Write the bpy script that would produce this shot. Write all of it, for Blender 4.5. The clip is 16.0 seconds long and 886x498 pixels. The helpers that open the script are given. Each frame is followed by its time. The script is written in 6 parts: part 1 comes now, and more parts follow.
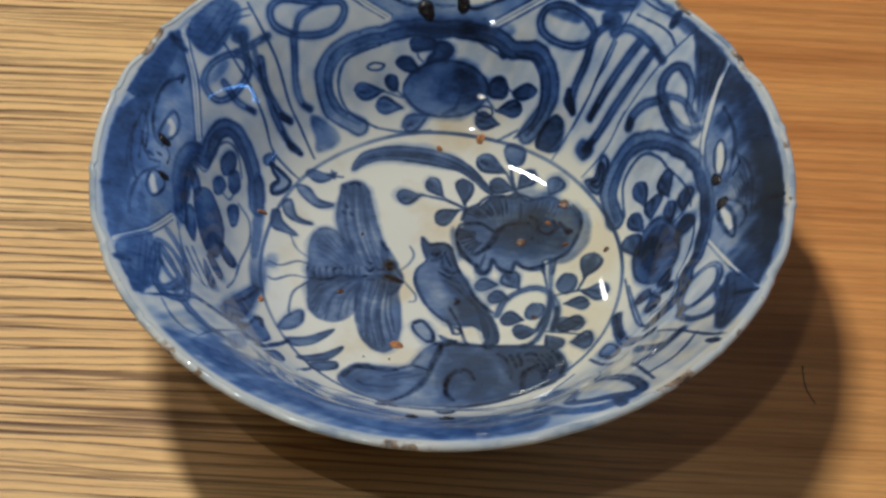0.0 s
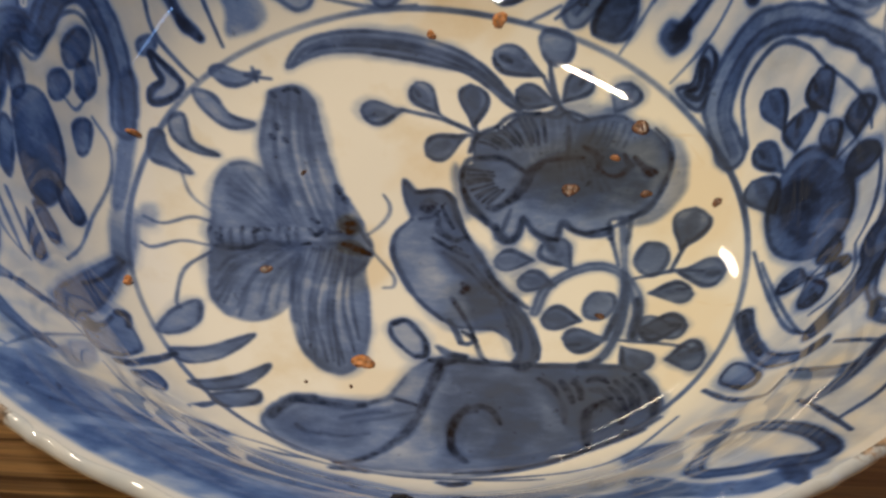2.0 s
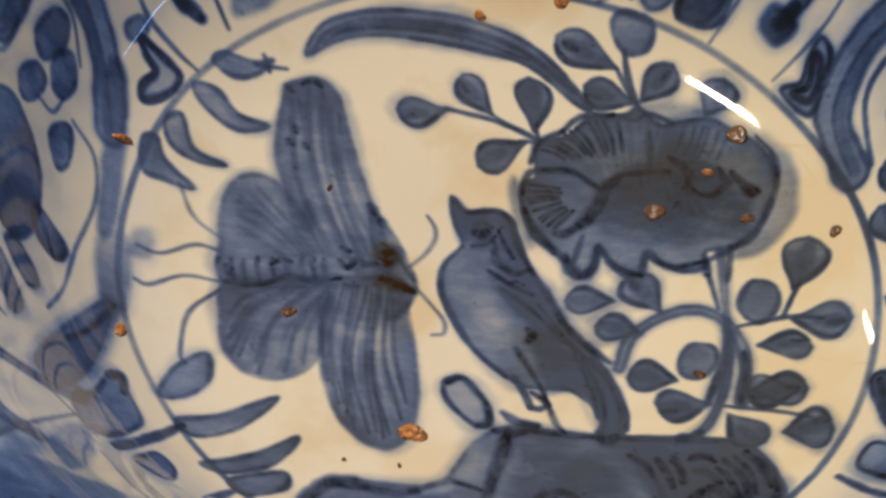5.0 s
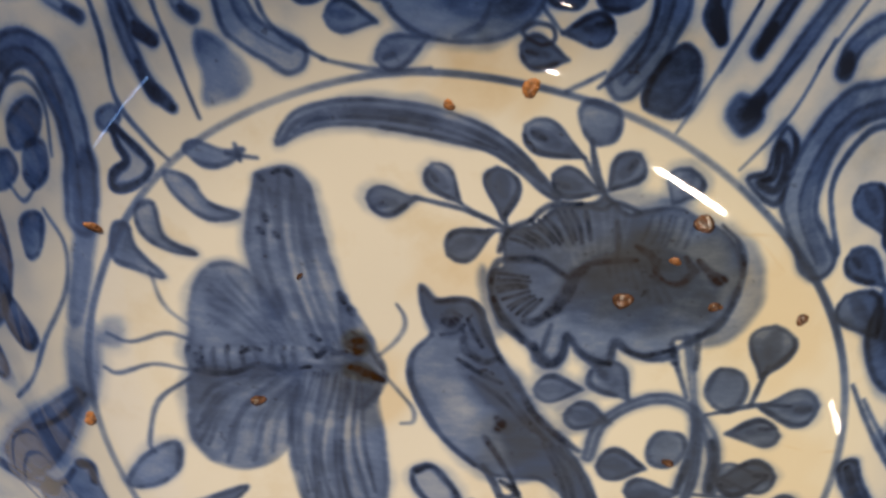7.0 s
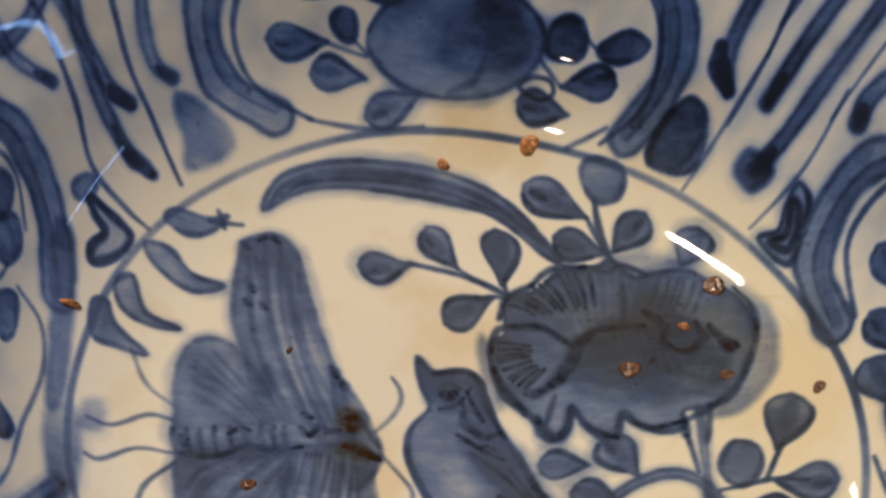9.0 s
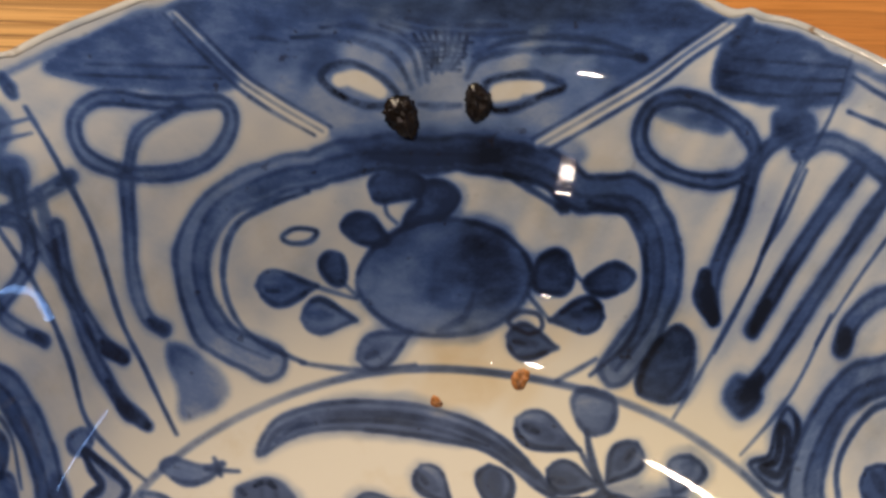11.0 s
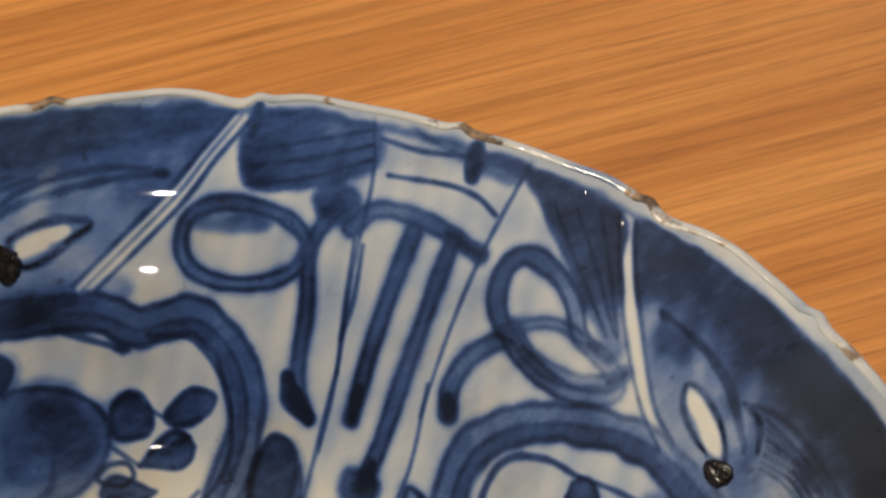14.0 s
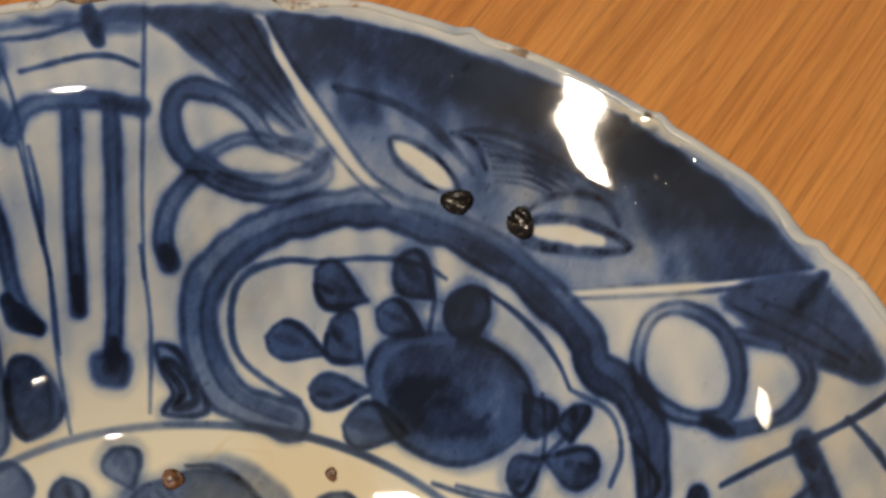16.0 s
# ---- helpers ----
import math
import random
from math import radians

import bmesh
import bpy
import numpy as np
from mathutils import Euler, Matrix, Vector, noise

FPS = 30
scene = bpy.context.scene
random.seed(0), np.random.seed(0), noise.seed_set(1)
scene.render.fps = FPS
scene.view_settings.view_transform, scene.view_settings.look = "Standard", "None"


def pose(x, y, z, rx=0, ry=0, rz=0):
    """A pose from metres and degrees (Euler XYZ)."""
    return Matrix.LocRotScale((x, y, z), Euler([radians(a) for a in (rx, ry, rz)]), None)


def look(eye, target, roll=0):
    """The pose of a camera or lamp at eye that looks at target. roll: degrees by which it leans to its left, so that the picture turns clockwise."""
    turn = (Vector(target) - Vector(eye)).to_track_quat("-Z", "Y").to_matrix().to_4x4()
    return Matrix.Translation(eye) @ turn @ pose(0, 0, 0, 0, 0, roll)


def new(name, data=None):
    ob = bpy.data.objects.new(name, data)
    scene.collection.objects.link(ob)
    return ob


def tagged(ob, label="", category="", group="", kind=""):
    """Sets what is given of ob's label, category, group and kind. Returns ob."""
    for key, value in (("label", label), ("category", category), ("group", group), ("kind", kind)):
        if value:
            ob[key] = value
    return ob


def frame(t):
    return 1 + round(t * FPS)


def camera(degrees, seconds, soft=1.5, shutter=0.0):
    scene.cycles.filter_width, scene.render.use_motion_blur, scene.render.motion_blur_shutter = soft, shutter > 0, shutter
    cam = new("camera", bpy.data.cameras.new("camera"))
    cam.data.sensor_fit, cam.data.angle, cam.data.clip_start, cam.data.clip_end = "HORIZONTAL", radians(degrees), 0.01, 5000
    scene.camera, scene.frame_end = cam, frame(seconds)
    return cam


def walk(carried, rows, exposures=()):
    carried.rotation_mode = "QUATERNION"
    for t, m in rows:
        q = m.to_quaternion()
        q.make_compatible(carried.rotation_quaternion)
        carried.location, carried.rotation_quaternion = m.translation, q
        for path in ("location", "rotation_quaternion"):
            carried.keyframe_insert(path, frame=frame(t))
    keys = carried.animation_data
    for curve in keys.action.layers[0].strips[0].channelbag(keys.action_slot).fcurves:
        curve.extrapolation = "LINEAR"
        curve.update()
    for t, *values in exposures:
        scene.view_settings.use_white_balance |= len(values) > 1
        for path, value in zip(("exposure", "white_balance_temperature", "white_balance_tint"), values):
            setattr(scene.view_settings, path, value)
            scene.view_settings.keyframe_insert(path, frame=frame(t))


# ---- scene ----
cam = camera(20, 16.0, soft=2.9)
PATH = [
    (0.0, pose(0.01264, -0.52055, 0.63770, 40.637, -1.081, 2.590)),
    (0.5, pose(0.01321, -0.44203, 0.53800, 40.911, -1.016, 2.761)),
    (1.0, pose(0.00811, -0.38812, 0.47435, 40.803, -1.494, 2.620)),
    (1.5, pose(-0.00265, -0.34447, 0.41423, 41.311, -2.207, 1.845)),
    (2.0, pose(-0.00980, -0.31102, 0.37658, 40.750, -3.084, 1.547)),
    (2.5, pose(-0.01214, -0.28588, 0.34871, 39.851, -3.428, 1.265)),
    (3.0, pose(-0.02506, -0.26512, 0.32969, 39.698, -4.955, 0.531)),
    (3.2, pose(-0.02547, -0.26045, 0.33080, 39.124, -4.893, 0.507)),
    (5.3, pose(-0.04277, -0.23583, 0.31943, 38.393, -5.892, 0.199)),
    (5.5, pose(-0.04885, -0.23673, 0.31841, 38.795, -6.312, -0.112)),
    (6.0, pose(-0.04525, -0.23299, 0.31992, 39.137, -5.969, 0.160)),
    (6.5, pose(-0.03739, -0.23250, 0.32826, 39.865, -5.864, 0.117)),
    (7.0, pose(-0.03724, -0.23646, 0.32416, 40.231, -6.176, -0.128)),
    (7.5, pose(-0.03300, -0.23802, 0.31868, 40.436, -5.901, -0.199)),
    (8.0, pose(-0.03177, -0.23527, 0.31505, 40.262, -5.789, -0.318)),
    (8.5, pose(-0.03268, -0.23342, 0.31414, 40.348, -5.557, -0.503)),
    (9.0, pose(-0.03660, -0.21780, 0.31404, 40.744, -5.653, -1.011)),
    (9.5, pose(-0.03112, -0.21541, 0.32676, 41.672, -4.391, -0.711)),
    (9.7, pose(-0.03115, -0.21971, 0.32596, 43.383, -4.154, -0.917)),
    (11.8, pose(-0.00539, -0.19392, 0.32851, 44.647, -0.558, -0.829)),
    (12.0, pose(0.00880, -0.18445, 0.33280, 44.489, 0.677, -0.352)),
    (12.5, pose(0.01024, -0.17383, 0.32770, 44.162, -0.877, -3.267)),
    (13.0, pose(0.01355, -0.17846, 0.31654, 45.075, -0.530, -5.477)),
    (13.5, pose(-0.02685, -0.17877, 0.32473, 44.555, -0.931, -17.456)),
    (14.0, pose(-0.04829, -0.17548, 0.32882, 44.405, -2.503, -22.698)),
    (14.5, pose(-0.07864, -0.16537, 0.32648, 44.484, -3.184, -32.236)),
    (15.0, pose(-0.12321, -0.13886, 0.32370, 44.578, -5.230, -44.620)),
    (15.5, pose(-0.16233, -0.08023, 0.33333, 42.413, -9.012, -59.095)),
    (16.0, pose(-0.15398, -0.07071, 0.34481, 39.380, -8.429, -60.613)),
]

walk(cam, PATH, exposures=[(0.0, -0.16, 5200, 4), (0.5, -0.09, 5350, 4), (1.0, 0.01, 5750, 7), (1.5, 0.02, 6300, 11), (2.5, 0.0, 6650, 12), (3.0, 0.01, 6900, 13), (5.5, 0.03, 6750, 12), (6.5, 0.02, 6400, 11), (7.5, 0.03, 6750, 13), (8.5, 0.0, 6850, 13), (9.7, 0.02, 6650, 14), (12.0, 0.06, 6850, 16), (13.0, 0.06, 6200, 9), (14.5, 0.0, 6350, 11), (16.0, -0.14, 6550, 11)])

# ---- light: a closed room with warm lamps overhead and a pale window ----
world = bpy.data.worlds.new("room_air")
scene.world = world
world.use_nodes = True
world.node_tree.nodes["Background"].inputs[0].default_value = (0.9, 0.85, 0.8, 1)
world.node_tree.nodes["Background"].inputs[1].default_value = 0.05


def area_lamp(name, eye, target, size_x, size_y, watts, colour):
    data = bpy.data.lights.new(name, "AREA")
    data.shape, data.size, data.size_y = "RECTANGLE", size_x, size_y
    data.energy, data.color = watts, colour
    ob = new(name, data)
    ob.matrix_world = look(eye, target)
    return ob


WARM = (1.0, 0.84, 0.64)
area_lamp("ceiling_lamp", (-0.48, 0.325, 1.60), (0, 0, 0.03), 0.06, 0.26, 26.0, WARM)
COOL = (1.0, 0.87, 0.80)
area_lamp("front_lamp", (-0.27, -0.72, 1.53), (0, 0, 0.03), 0.055, 0.014, 2.8, COOL)
area_lamp("low_lamp", (-0.40, -1.30, 1.00), (0, 0, 0.03), 0.06, 0.010, 0.45, COOL)
area_lamp("back_lamp", (-0.62, 0.98, 0.78), (0, 0, 0.03), 0.04, 0.22, 2.0, WARM)
area_lamp("window_light", (1.38, 1.22, 0.88), (0, 0, 0.03), 1.7, 1.05, 4.6, (0.42, 0.57, 1.0))
area_lamp("window_gap", (1.70, 0.10, 0.66), (0, 0, 0.03), 0.57, 0.020, 0.7, (0.24, 0.48, 1.0))

# ---- materials ----


def nodes_of(name):
    m = bpy.data.materials.new(name)
    m.use_nodes = True
    nt = m.node_tree
    return m, nt, nt.nodes["Principled BSDF"]


def node(nt, kind, **values):
    n = nt.nodes.new(kind)
    for key, value in values.items():
        if key in n.inputs:
            n.inputs[key].default_value = value
    return n


def noise_tex(nt, vector, scale, detail=3.0, rough=0.5):
    n = node(nt, "ShaderNodeTexNoise", Scale=scale, Detail=detail, Roughness=rough)
    nt.links.new(vector, n.inputs["Vector"])
    return n.outputs["Fac"]


def scaled(nt, vector, x, y, z):
    n = node(nt, "ShaderNodeMapping")
    n.inputs["Scale"].default_value = (x, y, z)
    nt.links.new(vector, n.inputs["Vector"])
    return n.outputs["Vector"]


def ramp(nt, fac, stops):
    n = nt.nodes.new("ShaderNodeValToRGB")
    while len(n.color_ramp.elements) < len(stops):
        n.color_ramp.elements.new(0.5)
    for e, (p, c) in zip(n.color_ramp.elements, stops):
        e.position, e.color = p, (*c, 1) if len(c) == 3 else (c[0], c[0], c[0], 1)
    nt.links.new(fac, n.inputs["Fac"])
    return n.outputs["Color"]


def sums(nt, op, a, b, clamp=False):
    n = nt.nodes.new("ShaderNodeMath")
    n.operation, n.use_clamp = op, clamp
    for s, v in zip(n.inputs, (a, b)):
        if isinstance(v, (int, float)):
            s.default_value = v
        else:
            nt.links.new(v, s)
    return n.outputs[0]


def mixed(nt, fac, a, b, kind="MIX"):
    n = nt.nodes.new("ShaderNodeMix")
    n.data_type, n.blend_type = "RGBA", kind
    for s, v in ((n.inputs[0], fac), (n.inputs[6], a), (n.inputs[7], b)):
        if isinstance(v, (int, float)):
            s.default_value = v
        elif isinstance(v, tuple):
            s.default_value = (*v, 1)
        else:
            nt.links.new(v, s)
    return n.outputs[2]


def bump(nt, height, strength, distance):
    n = node(nt, "ShaderNodeBump", Strength=strength, Distance=distance)
    nt.links.new(height, n.inputs["Height"])
    return n.outputs["Normal"]


def porcelain():
    """Glazed white porcelain; the cobalt painting sits under the glaze as washes and ink lines."""
    m, nt, b = nodes_of("glazed_porcelain")

    def layer(name):
        at = nt.nodes.new("ShaderNodeAttribute")
        at.attribute_name = name
        return at.outputs["Fac"]

    co = nt.nodes.new("ShaderNodeTexCoord").outputs["Object"]
    sep = nt.nodes.new("ShaderNodeSeparateXYZ")
    nt.links.new(co, sep.inputs[0])
    cloud = noise_tex(nt, co, 110, 4, 0.6)
    streak = noise_tex(nt, scaled(nt, co, 260, 620, 400), 1.0, 3, 0.6)
    grain = noise_tex(nt, co, 2400, 2)
    vary = sums(nt, "ADD", sums(nt, "MULTIPLY", sums(nt, "SUBTRACT", cloud, 0.5), 0.68), sums(nt, "MULTIPLY", sums(nt, "SUBTRACT", streak, 0.5), 0.55))
    vary = sums(nt, "ADD", vary, sums(nt, "MULTIPLY", sums(nt, "SUBTRACT", grain, 0.5), 0.14))
    drift = noise_tex(nt, co, 38, 2)
    vary = sums(nt, "ADD", vary, sums(nt, "MULTIPLY", sums(nt, "SUBTRACT", drift, 0.5), 0.8))
    dens = sums(nt, "MULTIPLY", layer("cobalt"), sums(nt, "ADD", vary, 1.0), True)
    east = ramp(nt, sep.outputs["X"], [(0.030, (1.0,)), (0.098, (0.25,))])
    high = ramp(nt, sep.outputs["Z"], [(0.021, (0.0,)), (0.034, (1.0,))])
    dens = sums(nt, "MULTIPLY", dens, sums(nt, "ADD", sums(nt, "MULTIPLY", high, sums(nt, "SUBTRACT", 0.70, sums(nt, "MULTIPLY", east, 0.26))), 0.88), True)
    # washes paled on the west side, imitating the window's veil over that wall
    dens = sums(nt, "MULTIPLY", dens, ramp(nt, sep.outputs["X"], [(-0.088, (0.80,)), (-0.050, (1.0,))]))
    blue = ramp(nt, dens, [(0.0, (0.672, 0.644, 0.550)), (0.14, (0.40, 0.44, 0.485)), (0.34, (0.140, 0.200, 0.355)), (0.55, (0.046, 0.082, 0.200)), (0.80, (0.016, 0.028, 0.075)), (1.0, (0.005, 0.008, 0.020))])
    # wall whites dimmed and cooled, for the weaker warm light up there
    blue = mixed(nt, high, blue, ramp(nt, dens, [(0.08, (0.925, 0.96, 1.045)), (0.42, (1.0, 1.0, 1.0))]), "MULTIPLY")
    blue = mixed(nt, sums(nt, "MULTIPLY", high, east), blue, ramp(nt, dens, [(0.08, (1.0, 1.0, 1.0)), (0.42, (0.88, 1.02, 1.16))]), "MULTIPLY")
    # greyer, browner cobalt in the well than on the wall, and where it pooled
    pool = ramp(nt, noise_tex(nt, co, 40, 3), [(0.36, (0.45,)), (0.66, (1.0,))])
    well = ramp(nt, sep.outputs["Z"], [(0.021, (1.0,)), (0.030, (0.12,))])
    # east side greyed too: part pigment, part the warm lamp's light
    well = sums(nt, "MAXIMUM", well, ramp(nt, sep.outputs["X"], [(0.036, (0.0,)), (0.100, (0.5,))]))
    grey = sums(nt, "MULTIPLY", sums(nt, "MULTIPLY", pool, well), sums(nt, "MULTIPLY", dens, 1.5, True))
    blue = mixed(nt, grey, blue, (0.064, 0.082, 0.128))
    # ink lines: broken, nearly black where the brush stopped
    breaks = ramp(nt, noise_tex(nt, co, 330, 3, 0.6), [(0.34, (0.25,)), (0.62, (1.15,))])
    ink = sums(nt, "MULTIPLY", layer("ink"), breaks, True)
    inked = ramp(nt, noise_tex(nt, co, 75, 3), [(0.38, (0.014, 0.022, 0.050)), (0.52, (0.011, 0.014, 0.026)), (0.66, (0.009, 0.008, 0.008))])
    inked = mixed(nt, layer("tea"), inked, (0.034, 0.020, 0.011))
    blue = mixed(nt, ink, blue, inked)
    # dark specks and paler runs in the washes
    specks = ramp(nt, noise_tex(nt, co, 480, 2), [(0.68, (0.0,)), (0.76, (1.0,))])
    specks = sums(nt, "MULTIPLY", sums(nt, "MULTIPLY", specks, 0.6), sums(nt, "MULTIPLY", dens, 1.8, True))
    blue = mixed(nt, specks, blue, (0.020, 0.018, 0.020))
    # faint tea-coloured stains in the glaze
    stain = ramp(nt, noise_tex(nt, co, 55, 5, 0.6), [(0.54, (0.0,)), (0.72, (1.0,))])
    col = mixed(nt, sums(nt, "MULTIPLY", stain, 0.42), blue, (0.82, 0.68, 0.44), "MULTIPLY")
    col = mixed(nt, layer("tea"), col, (0.90, 0.72, 0.45), "MULTIPLY")
    # bluer light from the west put into the well's colour, yellower eastwards
    col = mixed(nt, sums(nt, "SUBTRACT", 1.0, high), col, ramp(nt, sep.outputs["X"], [(-0.045, (0.99, 1.0, 1.03)), (0.045, (0.98, 0.97, 0.90))]), "MULTIPLY")
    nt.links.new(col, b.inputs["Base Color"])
    b.inputs["Roughness"].default_value = 0.035
    b.inputs["IOR"].default_value = 1.5
    b.inputs["Specular IOR Level"].default_value = 0.34
    wavy = sums(nt, "ADD", noise_tex(nt, co, 60, 2), sums(nt, "MULTIPLY", noise_tex(nt, co, 700, 2), 0.05))
    pits = ramp(nt, noise_tex(nt, co, 1100, 1), [(0.76, (0.0,)), (0.80, (1.0,))])
    wavy = sums(nt, "SUBTRACT", wavy, sums(nt, "MULTIPLY", pits, 0.5))
    nt.links.new(bump(nt, wavy, 0.06, 0.0010), b.inputs["Normal"])
    return m


def rim_glaze():
    """The lip and the outside: bluish white glaze, chipped to brown biscuit along the edge."""
    m, nt, b = nodes_of("rim_glaze")
    co = nt.nodes.new("ShaderNodeTexCoord").outputs["Object"]
    tone = ramp(nt, noise_tex(nt, co, 60, 4), [(0.32, (0.20, 0.26, 0.36)), (0.45, (0.46, 0.49, 0.50)), (0.7, (0.62, 0.61, 0.56))])
    at = nt.nodes.new("ShaderNodeAttribute")
    at.attribute_name = "lip"
    worn = sums(nt, "ADD", noise_tex(nt, co, 60, 5, 0.65), sums(nt, "MULTIPLY", sums(nt, "SUBTRACT", at.outputs["Fac"], 1.0), 0.2))
    chips = ramp(nt, worn, [(0.555, (0.0,)), (0.60, (1.0,))])
    chips = sums(nt, "MULTIPLY", chips, sums(nt, "MULTIPLY", at.outputs["Fac"], 1.3, True))
    brown = ramp(nt, noise_tex(nt, co, 500, 3), [(0.35, (0.05, 0.035, 0.025)), (0.65, (0.33, 0.22, 0.13))])
    nt.links.new(mixed(nt, chips, tone, brown), b.inputs["Base Color"])
    nt.links.new(ramp(nt, chips, [(0.0, (0.10,)), (1.0, (0.7,))]), b.inputs["Roughness"])
    nt.links.new(bump(nt, noise_tex(nt, co, 160, 3), 0.3, 0.0012), b.inputs["Normal"])
    return m


def wood():
    """Waxed softwood with dark latewood lines along the board, coarser on one side."""
    m, nt, b = nodes_of("waxed_pine")
    co = nt.nodes.new("ShaderNodeTexCoord").outputs["Object"]
    sep = nt.nodes.new("ShaderNodeSeparateXYZ")
    nt.links.new(co, sep.inputs[0])
    warp = noise_tex(nt, scaled(nt, co, 1.2, 5.0, 1.0), 1.0, 2)
    wave = noise_tex(nt, scaled(nt, co, 9.0, 60.0, 1.0), 1.0, 2)
    frayed = noise_tex(nt, scaled(nt, co, 70.0, 700.0, 1.0), 1.0, 2)
    y = sums(nt, "ADD", sep.outputs["Y"], sums(nt, "MULTIPLY", warp, 0.045))
    y = sums(nt, "ADD", y, sums(nt, "MULTIPLY", wave, 0.0075))
    y = sums(nt, "ADD", y, sums(nt, "MULTIPLY", frayed, 0.0011))
    ring = sums(nt, "FRACT", sums(nt, "MULTIPLY", y, 255.0), 0.0)
    late = ramp(nt, ring, [(0.0, (0.0,)), (0.50, (0.02,)), (0.70, (0.22,)), (0.84, (1.0,)), (0.91, (1.0,)), (0.95, (0.0,))])
    # each line has a strength of its own along the board
    strong = ramp(nt, noise_tex(nt, scaled(nt, co, 3.5, 130.0, 1.0), 1.0, 2), [(0.34, (0.45,)), (0.54, (1.0,))])
    late = sums(nt, "MULTIPLY", late, strong)
    lines = noise_tex(nt, scaled(nt, co, 7.0, 430.0, 1.0), 1.0, 3, 0.6)
    lines = ramp(nt, lines, [(0.52, (0.0,)), (0.58, (0.6,)), (0.68, (1.0,))])
    late = sums(nt, "ADD", sums(nt, "MULTIPLY", late, 0.95), sums(nt, "MULTIPLY", lines, 0.80), True)
    side = ramp(nt, sums(nt, "ADD", sums(nt, "ADD", sums(nt, "MULTIPLY", sep.outputs["X"], -3.4), sums(nt, "MULTIPLY", sep.outputs["Y"], -1.7)), sums(nt, "MULTIPLY", noise_tex(nt, scaled(nt, co, 4, 9, 1), 1.0, 2), 0.9)), [(0.16, (0.24,)), (0.78, (1.0,))])
    late = sums(nt, "MULTIPLY", late, side)
    fine = noise_tex(nt, scaled(nt, co, 45.0, 1900.0, 1.0), 1.0, 3, 0.65)
    pores = ramp(nt, noise_tex(nt, scaled(nt, co, 90.0, 2600.0, 1.0), 1.0, 2), [(0.60, (0.0,)), (0.68, (1.0,))])
    broad = noise_tex(nt, scaled(nt, co, 2.5, 45.0, 1.0), 1.0, 3, 0.6)
    base = ramp(nt, broad, [(0.28, (0.60, 0.320, 0.098)), (0.5, (0.73, 0.43, 0.148)), (0.72, (0.84, 0.54, 0.205))])
    soft = noise_tex(nt, scaled(nt, co, 3.0, 150.0, 1.0), 1.0, 3, 0.55)
    base = mixed(nt, sums(nt, "SUBTRACT", 0.62, sums(nt, "MULTIPLY", side, 0.40)), base, ramp(nt, soft, [(0.36, (0.66, 0.55, 0.45)), (0.50, (0.93, 0.90, 0.87)), (0.58, (1.0, 1.0, 1.0))]), "MULTIPLY")
    # west side paled, for the strong light that falls there
    base = mixed(nt, sums(nt, "MULTIPLY", side, 0.30), base, (0.98, 0.72, 0.36))
    base = mixed(nt, late, base, (0.105, 0.042, 0.015))
    base = mixed(nt, 0.45, base, ramp(nt, fine, [(0.34, (0.66, 0.57, 0.48)), (0.58, (1.0, 1.0, 1.0))]), "MULTIPLY")
    base = mixed(nt, sums(nt, "MULTIPLY", pores, 0.30), base, (0.16, 0.085, 0.04))
    flecks = ramp(nt, noise_tex(nt, scaled(nt, co, 26.0, 60.0, 1.0), 1.0, 2), [(0.70, (0.0,)), (0.76, (1.0,))])
    base = mixed(nt, sums(nt, "MULTIPLY", flecks, 0.30), base, (0.72, 0.46, 0.22))
    # redder, deeper towards one end: part wood tone, part the lamp's falloff
    end_tone = ramp(nt, sums(nt, "ADD", sums(nt, "ADD", sep.outputs["X"], sums(nt, "MULTIPLY", sep.outputs["Y"], 0.7)), sums(nt, "MULTIPLY", broad, 0.12)), [(0.06, (0.0,)), (0.22, (1.0,))])
    base = mixed(nt, end_tone, base, (0.86, 0.63, 0.48), "MULTIPLY")
    base = mixed(nt, sums(nt, "SUBTRACT", 1.0, sums(nt, "MULTIPLY", side, 0.9)), base, (1.0, 0.98, 0.86), "MULTIPLY")
    nt.links.new(base, b.inputs["Base Color"])
    b.inputs["Specular IOR Level"].default_value = 0.3
    nt.links.new(ramp(nt, fine, [(0.3, (0.40,)), (0.7, (0.55,))]), b.inputs["Roughness"])
    h = sums(nt, "ADD", sums(nt, "MULTIPLY", late, 0.6), sums(nt, "MULTIPLY", fine, 0.4))
    nt.links.new(bump(nt, h, 0.35, 0.0006), b.inputs["Normal"])
    return m


def simple(name, colour, rough, scale=300, spread=0.3, relief=0.25):
    m, nt, b = nodes_of(name)
    co = nt.nodes.new("ShaderNodeTexCoord").outputs["Object"]
    dark = tuple(c * (1 - spread) for c in colour)
    light = tuple(min(1, c * (1 + spread)) for c in colour)
    nt.links.new(ramp(nt, noise_tex(nt, co, scale, 4), [(0.3, dark), (0.7, light)]), b.inputs["Base Color"])
    b.inputs["Roughness"].default_value = rough
    nt.links.new(bump(nt, noise_tex(nt, co, scale * 2, 3), relief, 0.1 / scale), b.inputs["Normal"])
    return m


GLAZE, RIM, WOOD = porcelain(), rim_glaze(), wood()
IRON = simple("burnt_iron_spot", (0.11, 0.052, 0.025), 0.22, 900, 0.8)
RUST = simple("rust_orange_crust", (0.36, 0.150, 0.045), 0.30, 900, 0.7, 0.6)
BEAD = simple("pooled_black_pigment", (0.012, 0.009, 0.008), 0.2, 700, 0.6, 0.8)
PAINT = simple("pale_bounce_paint", (0.36, 0.345, 0.33), 0.9, 6, 0.06)
